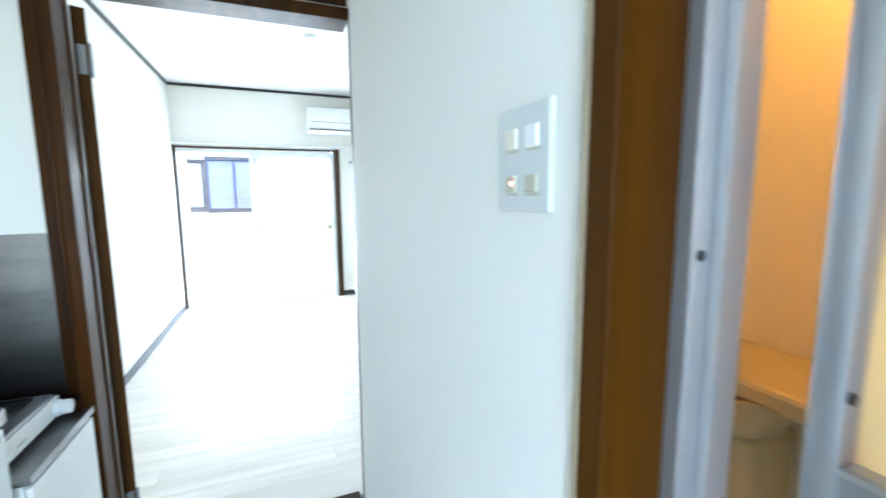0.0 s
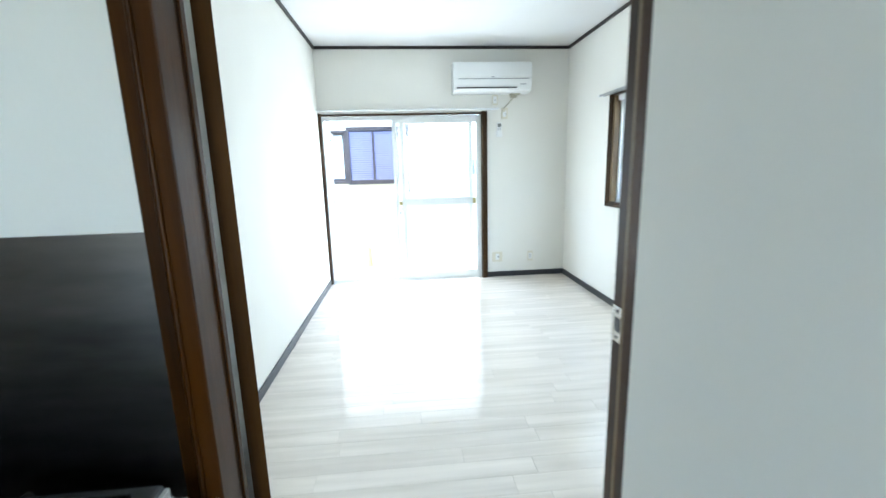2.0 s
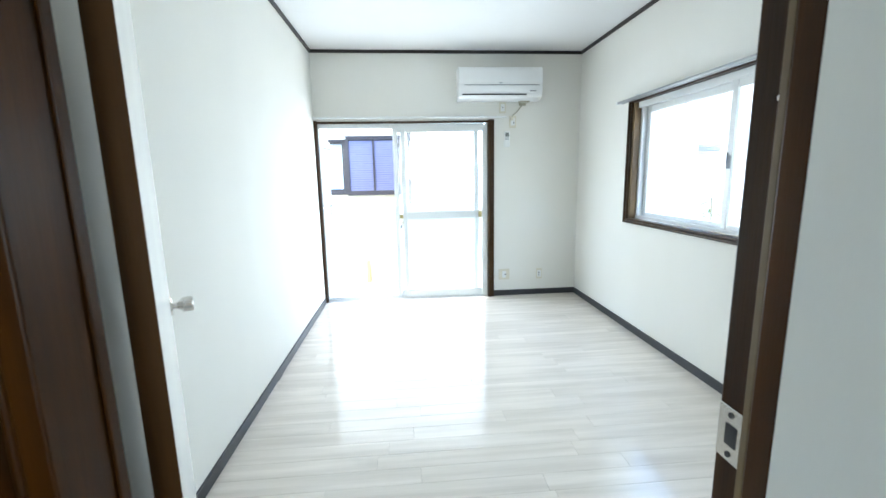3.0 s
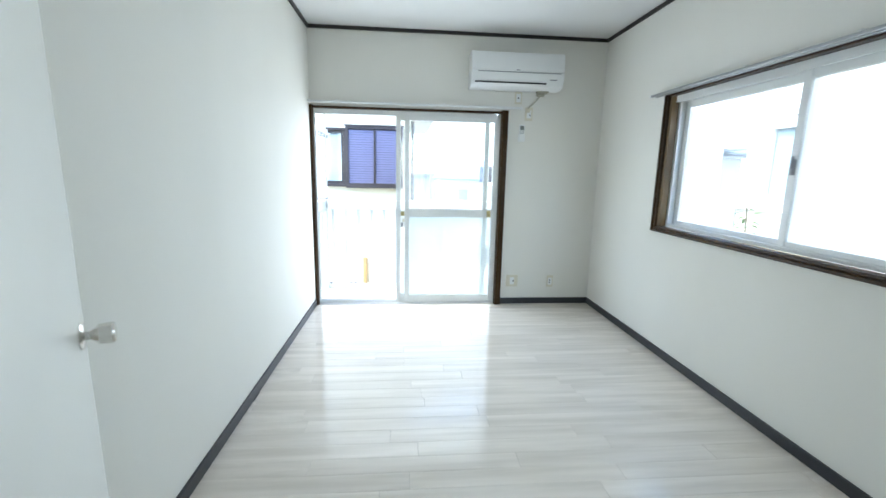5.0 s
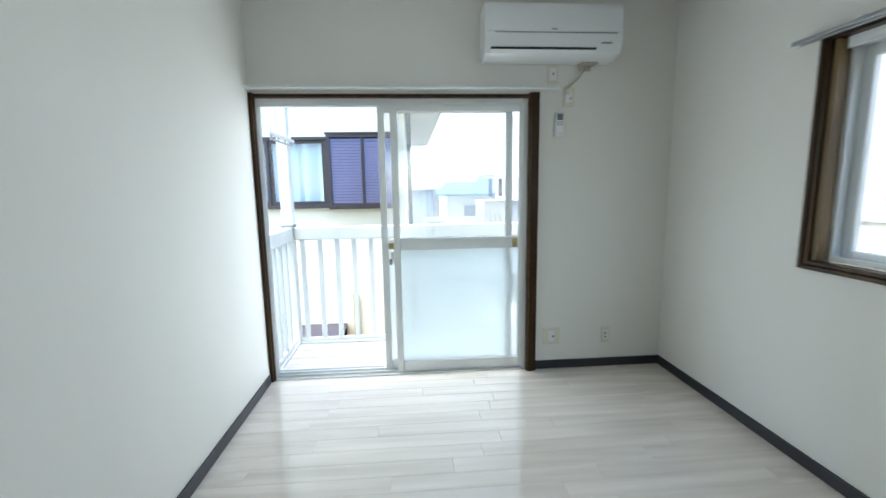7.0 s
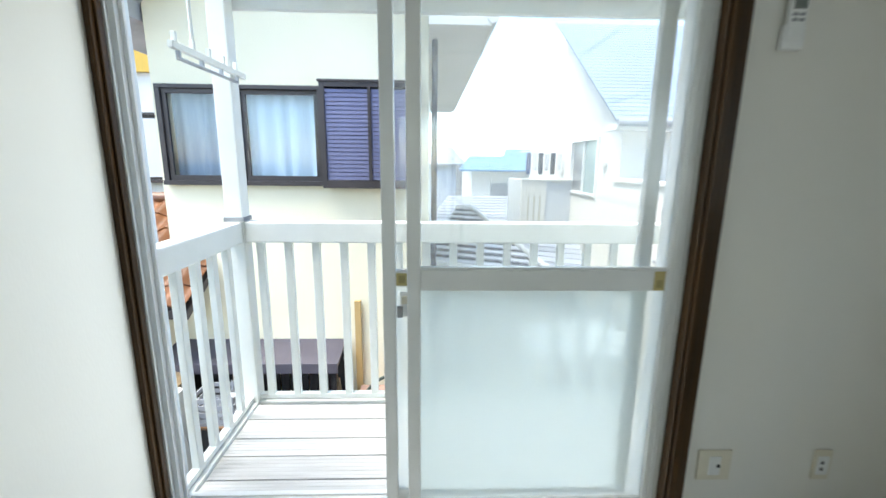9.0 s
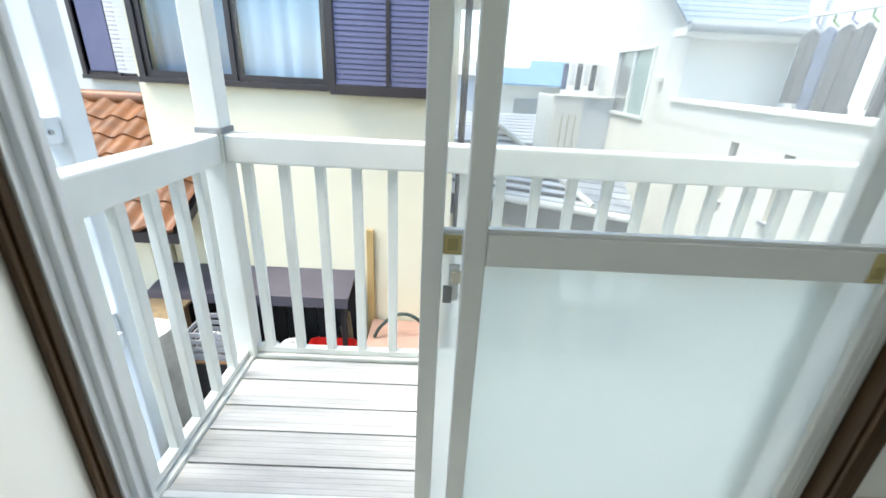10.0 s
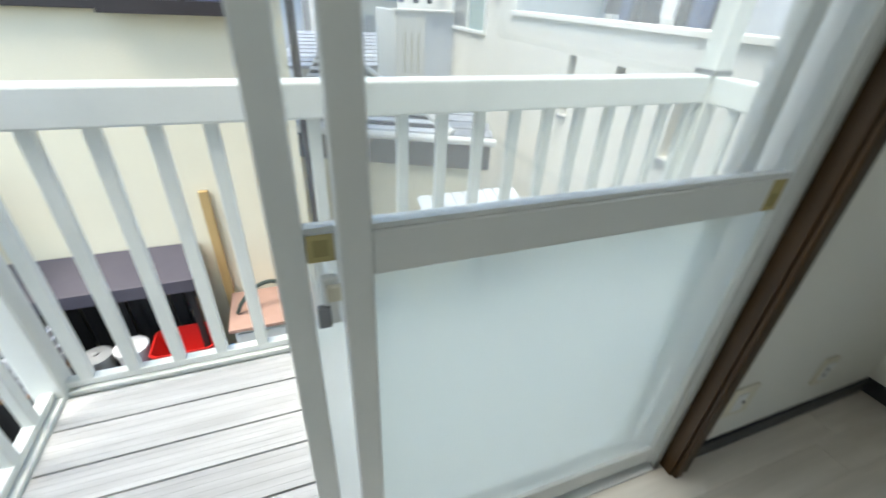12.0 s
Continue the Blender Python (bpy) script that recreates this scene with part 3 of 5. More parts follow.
for k in range(4):
    part("button", boxes((1.858 + 0.019 * (k % 2), 1.872 + 0.019 * (k % 2), -0.0272, -0.0255, 1.618 - 0.014 * (k // 2), 1.626 - 0.014 * (k // 2)), bev=0.0006), M_CRATE, rc)

cr = thing("ceiling_rosette", "white plastic ceiling lamp rosette without a lamp", "ceiling rosette", (1.31, -1.85, H - 0.03))
part("body", lathe([(0.022, 0), (0.040, 0.004), (0.045, 0.012), (0.045, 0.03)], (1.31, -1.85, H - 0.0302), 24), M_PLASTIC, cr, smooth=True)
part("slot", boxes((1.295, 1.325, -1.8515, -1.8485, H - 0.0312, H - 0.0297)), M_SLOT, cr)

# ---- kitchen ----
sc = thing("sink_counter", "cream kitchen sink unit with a scratched steel worktop", "sink unit", (0.23, -4.9, 0))
part("carcass", boxes((0.012, 0.424, -5.62, -4.174, 0.0, 0.765), bev=0.002), M_CAB, sc)
for k in range(3):
    d = part("cabinet_door", boxes((0.4242, 0.441, -5.61 + 0.48 * k, -5.135 + 0.48 * k, 0.08, 0.755), bev=0.003), M_CAB, sc)
    part("handle", boxes((0.4412, 0.455, -5.59 + 0.48 * k, -5.58 + 0.48 * k, 0.58, 0.70), bev=0.002), M_CHROME, d)


def bowl_top(x0, x1, y0, y1, bx0, bx1, by0, by1, z, depth, rad):
    """A worktop with a rounded basin sunk into it."""
    bm = bmesh.new()
    n, loops = 40, []
    cx, cy = (bx0 + bx1) / 2, (by0 + by1) / 2

    def ring(hx, hy, ex, zz):
        out = []
        for k in range(n):
            a = 2 * math.pi * (k + 0.5) / n
            c, sn = math.cos(a), math.sin(a)
            r = 1 / ((abs(c) ** ex + abs(sn) ** ex) ** (1 / ex))
            out.append(bm.verts.new((cx + hx * c * r, cy + hy * sn * r, zz)))
        return out
    hx, hy = (bx1 - bx0) / 2, (by1 - by0) / 2
    outer = []
    for k in range(n):
        a = 2 * math.pi * (k + 0.5) / n
        c, sn = math.cos(a), math.sin(a)
        tx = ((x1 - cx) if c > 0 else (cx - x0)) / max(abs(c), 1e-6)
        ty = ((y1 - cy) if sn > 0 else (cy - y0)) / max(abs(sn), 1e-6)
        t = min(tx, ty)
        outer.append(bm.verts.new((cx + c * t, cy + sn * t, z)))
    for kx, ky in ((0, 0), (0, 1), (1, 0), (1, 1)):
        px, py = (x0, x1)[kx], (y0, y1)[ky]
        v = min(outer, key=lambda w: (w.co.x - px) ** 2 + (w.co.y - py) ** 2)
        v.co = (px, py, z)
    loops = [outer, ring(hx, hy, rad, z), ring(hx - 0.006, hy - 0.006, rad, z - 0.008), ring(hx - 0.02, hy - 0.02, rad, z - depth + 0.02), ring(hx - 0.045, hy - 0.045, rad, z - depth)]
    for a, b in zip(loops, loops[1:]):
        for k in range(n):
            bm.faces.new((a[k], a[(k + 1) % n], b[(k + 1) % n], b[k]))
    bm.faces.new(loops[-1])
    return bm


top = part("worktop", bowl_top(0.006, 0.447, -5.62, -4.172, 0.05, 0.392, -4.95, -4.25, 0.80, 0.16, 5), M_SINK, sc, "scratched stainless worktop with basin", True)
part("front_edge", boxes((0.4415, 0.447, -5.62, -4.172, 0.767, 0.799), (0.006, 0.4415, -4.1775, -4.172, 0.767, 0.799), bev=0.001), M_SINK, sc)
part("drain", lathe([(0.055, 0), (0.055, 0.004), (0.045, 0.006), (0.03, 0.003)], (0.2, -4.60, 0.641), 24), M_CHROME, sc, smooth=True)

gc = thing("stove_cabinet", "low cream cabinet with a steel top carrying the stove", "cabinet", (0.23, -4.0, 0))
part("carcass", boxes((0.012, 0.448, -4.154, -3.806, 0, 0.60), bev=0.002), M_CAB, gc)
part("cabinet_door", boxes((0.4482, 0.462, -4.150, -3.812, 0.08, 0.59), bev=0.003), M_CAB, gc)
part("top_sheet", boxes((0.008, 0.464, -4.155, -3.800, 0.6005, 0.614), (0.456, 0.464, -4.155, -3.800, 0.614, 0.621), bev=0.002), M_SINK, gc, "stained steel top sheet")

st = thing("gas_stove", "small gas stove with a black iron grate and white front", "stove", (0.22, -4.0, 0.614))
part("body", boxes((0.072, 0.392, -4.145, -3.835, 0.624, 0.690), bev=0.008), M_SINK, st)
part("front_panel", boxes((0.3925, 0.402, -4.140, -3.84, 0.632, 0.684), bev=0.002), M_ENAMEL, st, "white enamelled front panel")
part("marking", boxes((0.4022, 0.4026, -4.06, -4.02, 0.650, 0.654)), M_CRATE, st)
part("knob", rod(rod(bmesh.new(), (0.4022, -3.868, 0.657), (0.410, -3.868, 0.657), 0.024, seg=24), (0.410, -3.868, 0.657), (0.436, -3.868, 0.657), 0.020, seg=24), M_PLASTIC, st, "white plastic knob", True)
part("drip_pan", boxes((0.085, 0.345, -4.130, -3.870, 0.688, 0.6925), bev=0.002), M_IRON, st, "blackened square drip pan")
part("pan_rim", boxes((0.078, 0.085, -4.137, -3.863, 0.688, 0.697), (0.345, 0.352, -4.137, -3.863, 0.688, 0.697), (0.085, 0.345, -4.137, -4.130, 0.688, 0.697), (0.085, 0.345, -3.870, -3.863, 0.688, 0.697), bev=0.002), M_IRON, st)
part("burner", lathe([(0.045, 0), (0.045, 0.014), (0.034, 0.018), (0.02, 0.012)], (0.21, -4.000, 0.692), 24), M_IRON, st, "", True)
gr = part("grate", rods([(0.21 + 0.105 * math.cos(math.pi * k / 12), -4.000 + 0.105 * math.sin(math.pi * k / 12), 0.722) for k in range(25)], 0.009, 8), M_IRON, st, "black iron grate", True)
for k in range(5):
    a = 2 * math.pi * k / 5 + 0.3
    part("prong", rods([(0.21 + 0.12 * math.cos(a), -4.000 + 0.12 * math.sin(a), 0.692), (0.21 + 0.11 * math.cos(a), -4.000 + 0.11 * math.sin(a), 0.727), (0.21 + 0.05 * math.cos(a), -4.000 + 0.05 * math.sin(a), 0.728)], 0.0085, 8), M_IRON, gr, smooth=True)
for k in range(4):
    part("foot", lathe([(0.012, 0), (0.014, 0.012)], (0.095 + 0.26 * (k % 2), -4.12 + 0.27 * (k // 2), 0.6135), 14), M_SLOT, st)

solid("splashback_south", boxes((0.006, 0.397, -3.776, -3.768, 0.60, 1.142), bev=0.001), M_STEEL, "dull stainless steel splashback behind the stove", "splashback", "")
solid("splashback_west", boxes((0, 0.006, -5.62, -3.777, 0.60, 1.142), bev=0.001), M_STEEL, "dull stainless steel splashback along the sink", "splashback", "")

solid("trim_splashback", boxes((0.0065, 0.012, -3.783, -3.7765, 0.62, 1.142)), M_SLOT, "dark sealed joint between the splashback sheets", "trim")
GX, GY = 0.034, -4.0
gk = thing("gas_cock", "black gas cock with chrome cap and orange lever", "gas cock", (GX, GY, 0.614))
part("base", lathe([(0.024, 0), (0.024, 0.006), (0.016, 0.010)], (GX, GY, 0.6142), 18), M_CHROME, gk, smooth=True)
part("pipe", rod(bmesh.new(), (GX, GY, 0.624), (GX, GY, 0.715), 0.011), M_CHROME, gk, "", True)
part("body", lathe([(0.019, 0), (0.022, 0.015), (0.022, 0.055), (0.017, 0.062)], (GX, GY, 0.715), 18), M_SLOT, gk, "black rubber body", True)
part("cap", lathe([(0.018, 0), (0.018, 0.014), (0.011, 0.020)], (GX, GY, 0.777), 18), M_CHROME, gk, "chrome cap", True)
part("lever", boxes((GX + 0.012, GX + 0.026, GY - 0.030, GY - 0.008, 0.700, 0.748), bev=0.004), mat("orange_plastic", (0.60, 0.13, 0.02), rough=0.4), gk, "orange lever")

sw = thing("switch_plate", "white double-width switch plate with four rockers", "light switch", (1.262, -4.93, 1.21))
part("plate", boxes((1.2555, 1.262, -4.960, -4.858, 1.224, 1.336), bev=0.003), mat("aged_white_plastic", (0.60, 0.62, 0.60), rough=0.55, bump=0.01), sw)
for y, z, w, hh, mt in ((-4.890, 1.302, 0.011, 0.011, M_IVORY), (-4.890, 1.254, 0.010, 0.009, M_BEIGE), (-4.930, 1.254, 0.010, 0.009, M_BEIGE), (-4.930, 1.302, 0.011, 0.011, M_PLASTIC)):
    rk = part("rocker", boxes((1.2525, 1.2565, y - w, y + w, z - hh, z + hh), bev=0.0012), mt, sw)
    # thin beige strip below the rocker, drawn as its shadow on the plate
    part("shadow_gap", boxes((1.2550, 1.2557, y - w - 0.003, y + w + 0.001, z - hh - 0.004, z - hh - 0.001)), M_BEIGE, rk)
part("pilot_light", boxes((1.2518, 1.2524, -4.897, -4.894, 1.253, 1.256)), E_RED, sw, "red pilot light")

# bathroom beside the corridor
bf = thing("door_frame_2", "orange-brown wooden jamb of the bathroom doorway", "door frame", (1.3, -5.42, 0), kind="structure")
part("jamb", boxes((1.256, 1.330, -5.042, -5.011, 0, 1.95), bev=0.003), mat("orange_brown_varnish", (0.082, 0.028, 0.0012), (0.036, 0.012, 0.0007), 0.45, scale=2, stretch=(12, 12, 0.6), fine=30, spec=0.08), bf)
part("edge_strip", boxes((1.2555, 1.2615, -5.0108, -5.004, 0, 1.95), bev=0.001), mat("beige_wood_strip", (0.34, 0.27, 0.17), rough=0.6), bf, "beige edge strip")
part("jamb", boxes((1.256, 1.330, -5.90, -5.87, 0, 1.95), bev=0.003), M_BROWN, bf)
part("aluminium_jamb", boxes((1.331, 1.402, -5.057, -5.016, 0, 1.95), (1.352, 1.368, -5.067, -5.057, 0, 1.95), bev=0.003), M_ALUG, bf, "grey aluminium bathroom jamb")
part("screw_cover", rod(bmesh.new(), (1.34, -5.0585, 1.19), (1.34, -5.057, 1.19), 0.005), M_SLOT, bf)
fd = thing("folding_door", "half-open bathroom folding door with aluminium stiles", "door", (1.43, -5.14, 0), kind="structure")
part("stile", boxes((1.405, 1.435, -5.135, -5.108, 0.02, 1.92), bev=0.008), M_ALUG, fd, "aluminium stile", True)
part("panel", boxes((1.435, 1.70, -5.126, -5.120, 0.03, 1.91)), mat("amber_plastic_panel", (0.62, 0.44, 0.20), rough=0.3), fd)
part("lock_dot", rod(bmesh.new(), (1.412, -5.1365, 1.085), (1.412, -5.134, 1.085), 0.005), M_SLOT, fd)
part("grip", boxes((1.36, 1.405, -5.215, -5.190, 0.99, 1.05), bev=0.010), M_ALUG, fd, "grey grip")
part("grip_arm", boxes((1.405, 1.43, -5.21, -5.13, 1.0, 1.03), bev=0.006), M_ALUG, fd)
for nm, r in (("1", (2.45, 2.5, -5.9, -3.95, 0, H)), ("2", (1.346, 2.45, -4.02, -3.97, 0, H)), ("3", (1.346, 2.45, -5.95, -5.905, 0, H))):
    solid("wall_bath_" + nm, boxes(r), M_BATH, "cream plastic bathroom wall panel", "wall")
wb = thing("wash_basin", "cream moulded wash basin with a ledge", "wash basin", (2.25, -4.45, 0))
part("ledge", boxes((2.12, 2.449, -5.2, -4.021, 0.70, 0.76), bev=0.015), M_LEDGE, wb)
part("bowl", lathe([(0.06, 0), (0.15, 0.03), (0.19, 0.12), (0.20, 0.15), (0.17, 0.145), (0.05, 0.03)], (2.23, -4.5, 0.56), 28), M_LEDGE, wb, smooth=True)
part("pedestal", boxes((2.16, 2.40, -4.62, -4.38, 0, 0.57), bev=0.03), M_LEDGE, wb)
bl = thing("bathroom_lamp", "lit warm glass globe lamp on the bathroom wall", "lamp", (2.4, -4.9, 1.9))
part("globe", lathe([(0.03, 0), (0.07, 0.02), (0.085, 0.07), (0.07, 0.12), (0.03, 0.14)], (2.33, -4.8, 1.95), 20), E_BULB, bl, "warm glowing glass globe", True)
part("mount", boxes((2.37, 2.449, -4.83, -4.77, 2.0, 2.06), bev=0.008), M_PLASTIC, bl)

# ---- balcony ----
GZ = -1.75
deck = thing("balcony_deck", "pale grey grooved balcony deck boards", "deck", (1.2, 0.55, -0.2), kind="structure")
part("frame", boxes((-0.14, 2.56, 0.155, 1.0, -0.20, -0.125)), M_RAIL, deck)
rl = thing("balcony_railing", "white painted steel balcony railing with square balusters", "railing", (1.2, 0.95, -0.1))
PX0, PX1 = -0.135, -0.048
part("post", boxes((PX0, PX1, 0.90, 0.99, -0.11, 2.02), bev=0.006), M_RAIL, rl)
part("post", boxes((2.47, 2.555, 0.90, 0.99, -0.11, 2.02), bev=0.006), M_RAIL, rl)
for x0, x1 in ((PX0, PX1), (2.47, 2.555)):
    part("collar", boxes((x0 - 0.006, x1 + 0.006, 0.893, 0.996, 0.921, 0.942), bev=0.002), M_LEAD, rl, "grey lead collar")
part("top_rail", boxes((PX1, 2.47, 0.905, 0.985, 0.812, 0.920), bev=0.008), M_RAIL, rl)
part("bottom_rail", boxes((PX1, 2.47, 0.93, 0.965, -0.080, -0.052), (PX1, 2.47, 0.915, 0.985, -0.105, -0.084), bev=0.003), M_RAIL, rl)
for x0, x1 in ((-0.13, -0.053), (2.475, 2.55)):
    part("side_rail", boxes((x0, x1, 0.152, 0.90, 0.812, 0.920), bev=0.008), M_RAIL, rl)
    part("side_bottom_rail", boxes((x0 + 0.02, x1 - 0.02, 0.152, 0.90, -0.080, -0.052), (x0, x1, 0.152, 0.90, -0.105, -0.084), bev=0.003), M_RAIL, rl)
bal = mesh_of("baluster", boxes((-0.02, 0.02, -0.016, 0.016, -0.06, 0.815), bev=0.004), M_RAIL)
for k in range(18):
    piece("baluster", bal, rl, 0.013 + 0.1432 * k, 0.947, 0)
for k in range(5):
    for x in (-0.09, 2.512):
        piece("baluster", bal, rl, x, 0.785 - 0.138 * k, 0, pose(0, 0, 0, 0, 0, 90))
br = thing("balcony_roof", "milky corrugated canopy on a white beam above the balcony", "canopy", (1.2, 0.55, 2.0))
part("beam", boxes((-0.16, 2.58, 0.90, 0.99, 2.021, 2.10), (-0.16, 2.58, 0.99, 1.03, 1.93, 2.02), bev=0.004), M_RAIL, br)
for k in range(5):
    part("rafter", extrude([(0.145, 2.38), (1.15, 2.105), (1.15, 2.145), (0.145, 2.42)], -0.12 + 0.66 * k, -0.08 + 0.66 * k, "x"), M_RAIL, br)
wave = [(-0.2 + 2.85 * k / 150, 0.012 * math.sin(k * 1.3)) for k in range(151)]
bm = bmesh.new()
ra = [bm.verts.new((x, 0.145, 2.437 + z)) for x, z in wave]
rb = [bm.verts.new((x, 1.18, 2.152 + z)) for x, z in wave]
for k in range(150):
    bm.faces.new((ra[k], ra[k + 1], rb[k + 1], rb[k]))
cn = part("canopy_sheet", bm, M_POLY, br, "milky corrugated sheet", True)
cn.visible_shadow = False
la = thing("laundry_hanger", "white folding laundry pole arm hung from the canopy", "laundry hanger", (-0.03, 0.75, 1.6))
part("arm", boxes((-0.035, -0.015, 0.40, 1.0, 1.612, 1.638), bev=0.003), M_RAIL, la)
for k in range(5):
    part("notch", boxes((-0.034, -0.016, 0.42 + 0.12 * k, 0.435 + 0.12 * k, 1.638, 1.672), bev=0.003), M_RAIL, la)
part("lower_bar", boxes((-0.033, -0.017, 0.44, 0.92, 1.580, 1.590), bev=0.002), M_ALUG, la)
for y in (0.44, 0.6, 0.76, 0.91):
    part("strut", boxes((-0.032, -0.018, y, y + 0.012, 1.590, 1.612)), M_ALUG, la)
part("hanging_rod", rod(bmesh.new(), (-0.025, 0.55, 1.63), (-0.025, 0.55, 2.32), 0.007), M_RAIL, la)
M_BLUESTEEL = mat("pale_blue_painted_steel", (0.66, 0.72, 0.765), (0.58, 0.64, 0.69), 0.42, scale=5, bump=0.03)
sf = thing("steel_frame", "pale blue painted steel post with beams beside the railing", "steel frame", (-0.32, 0.55, GZ))
part("post", boxes((-0.36, -0.28, 0.51, 0.60, GZ, 2.34), bev=0.006), M_BLUESTEEL, sf)
part("beam", boxes((-0.35, -0.29, 0.145, 0.5098, 0.935, 1.01), bev=0.005), M_BLUESTEEL, sf)
part("beam", boxes((-0.35, -0.29, 0.145, 0.5098, 0.30, 0.38), bev=0.005), M_BLUESTEEL, sf)
part("foot_plate", boxes((-0.42, -0.22, 0.45, 0.66, GZ, GZ + 0.012), bev=0.002), M_BLUESTEEL, sf)
for z in (0.36, 0.99):
    part("bolt", rod(bmesh.new(), (-0.2898, 0.47, z - 0.02), (-0.284, 0.47, z - 0.02), 0.007), M_LEAD, sf)
dp = thing("drain_pipe", "grey downpipe held by a bracket outside the railing", "pipe", (-0.24, 0.40, GZ))
part("pipe", rod(bmesh.new(), (-0.245, 0.40, GZ), (-0.245, 0.40, 0.30), 0.024), M_CRATE, dp, smooth=True)
part("socket_ring", rod(bmesh.new(), (-0.245, 0.40, -0.06), (-0.245, 0.40, 0.0), 0.029), M_CRATE, dp, smooth=True)
part("bracket", boxes((-0.288, -0.215, 0.37, 0.43, 0.3005, 0.36), bev=0.004), M_BLUESTEEL, dp, "pale blue steel bracket")

# ---- the ground and the neighbours ----
solid("ground", boxes((-400, 400, 0.2, 600, GZ - 0.3, GZ), (-400, -0.3, -300, 0.2, GZ - 0.3, GZ), (2.8, 400, -300, 0.2, GZ - 0.3, GZ)), M_GROUND, "damp concrete ground of the yard", "ground")
solid("wall_below", boxes((-0.1, 2.745, 0.0, 0.14, GZ, -0.13), (-0.3, -0.1, -7, 0.14, GZ, 3.4), (2.745, 2.9, -7, -3.1, -0.12, 3.0)), M_STUCCO, "white rendered outer wall of the flat", "wall")


def window_unit(parent, x0, x1, z0, z1, y, panes=2):
    """A dark framed sliding window in a wall that faces -y."""
    w = part("window", boxes((x0, x1, y - 0.07, y, z1 - 0.035, z1), (x0, x1, y - 0.09, y, z0, z0 + 0.04), (x0, x0 + 0.045, y - 0.07, y, z0 + 0.04, z1 - 0.035), (x1 - 0.045, x1, y - 0.07, y, z0 + 0.04, z1 - 0.035), bev=0.003), M_UMBER, parent)
    step = (x1 - x0 - 0.09) / panes
    for k in range(panes):
        a, b = x0 + 0.045 + step * k, x0 + 0.045 + step * (k + 1)
        d = 0.02 * (k % 2)
        part("sash_frame", boxes((a, b, y - 0.05 + d, y - 0.028 + d, z1 - 0.075, z1 - 0.035), (a, b, y - 0.05 + d, y - 0.028 + d, z0 + 0.04, z0 + 0.085), (a, a + 0.04, y - 0.05 + d, y - 0.028 + d, z0 + 0.085, z1 - 0.075), (b - 0.04, b, y - 0.05 + d, y - 0.028 + d, z0 + 0.085, z1 - 0.075), bev=0.002), M_UMBER, w)
    return w


def curtain(x0, x1, z0, z1, y, amp=0.02, waves=4):
    bm = bmesh.new()
    n = waves * 10
    lo = [bm.verts.new((x0 + (x1 - x0) * k / n, y + amp * math.sin(2 * math.pi * waves * k / n + 0.8 * math.sin(k * 0.31)), z0)) for k in range(n + 1)]
    hi = [bm.verts.new((v.co.x, y + 0.6 * (v.co.y - y), z1)) for v in lo]
    for k in range(n):
        bm.faces.new((lo[k], lo[k + 1], hi[k + 1], hi[k]))
    return bm


YN = 2.70
hs = thing("neighbour_house", "cream rendered two-storey house with dark framed window and louvred shutters", "house", (-0.33, 2.7, GZ))
part("wall_below_window", boxes((-1.53, 0.875, YN, YN + 0.2, GZ, 1.0)), M_CREAM, hs)
part("wall_pier", boxes((-1.53, -1.48, YN, YN + 0.2, 1.0, 1.86)), M_CREAM, hs)
part("wall_pier", boxes((-0.06, 0.875, YN, YN + 0.2, 1.0, 1.86)), M_CREAM, hs)
part("wall_above_window", boxes((-1.53, 0.875, YN, YN + 0.2, 1.86, 2.75)), M_CREAM, hs)
part("side_wall", boxes((-1.53, -1.33, YN + 0.2, 8.0, GZ, 2.75)), M_CREAM, hs)
part("side_wall", boxes((0.675, 0.875, YN + 0.2, 8.0, GZ, 2.75)), M_CREAM, hs)
part("rear_wall", boxes((-1.33, 0.675, 7.8, 8.0, GZ, 2.75)), M_CREAM, hs)
part("roof", extrude([(-2.1, 2.30), (-2.1, 2.42), (-0.33, 3.45), (1.36, 2.42), (1.36, 2.30), (0.88, 2.36), (0.88, 2.5), (-0.33, 3.2), (-1.55, 2.5), (-1.55, 2.36)], 2.35, 8.3), M_ROOF, hs)
part("soffit", boxes((0.88, 1.36, 2.34, 8.25, 2.275, 2.299)), M_STUCCO, hs, "white soffit")
part("barge_board", boxes((0.88, 1.365, 2.325, 2.3395, 2.275, 2.44)), M_STUCCO, hs, "white barge board")
part("gutter", rods([(1.38, 2.3, 2.33), (1.38, 8.2, 2.33)], 0.045), M_STUCCO, hs)
part("downpipe", rods([(0.93, 2.76, 2.3), (0.93, 2.76, GZ)], 0.028), M_UMBER, hs)
wu = window_unit(hs, -1.49, -0.055, 1.0, 1.862, YN + 0.03)
for a, b in ((-1.42, -0.79), (-0.75, -0.11)):
    q = part("pane", boxes((a, b, YN + 0.0, YN + 0.004, 1.08, 1.79)), G_CLEAR, wu, "clear glass pane")
    q.visible_shadow = False
    # both panes are clear; the left one looks darker through its curtain colour
    part("curtain", curtain(a - 0.01, b + 0.01, 1.05, 1.82, YN + 0.10), M_CURTD if a < -1 else M_CURT, wu, "blue-grey curtain carrying the darker look of its pane" if a < -1 else "pale blue drawn curtain", True)
part("room_backing", boxes((-1.3, 0.6, YN + 0.6, YN + 0.65, 0.9, 2.0)), M_STUCCO, hs)
sh = part("shutter_box", boxes((-0.06, 0.785, YN - 0.03, YN - 0.001, 0.985, 1.885)), M_UMBER, hs, "dark louvred shutter box")
part("hood", boxes((-0.075, 0.80, YN - 0.13, YN - 0.001, 1.8855, 1.905), bev=0.003), M_UMBER, sh)
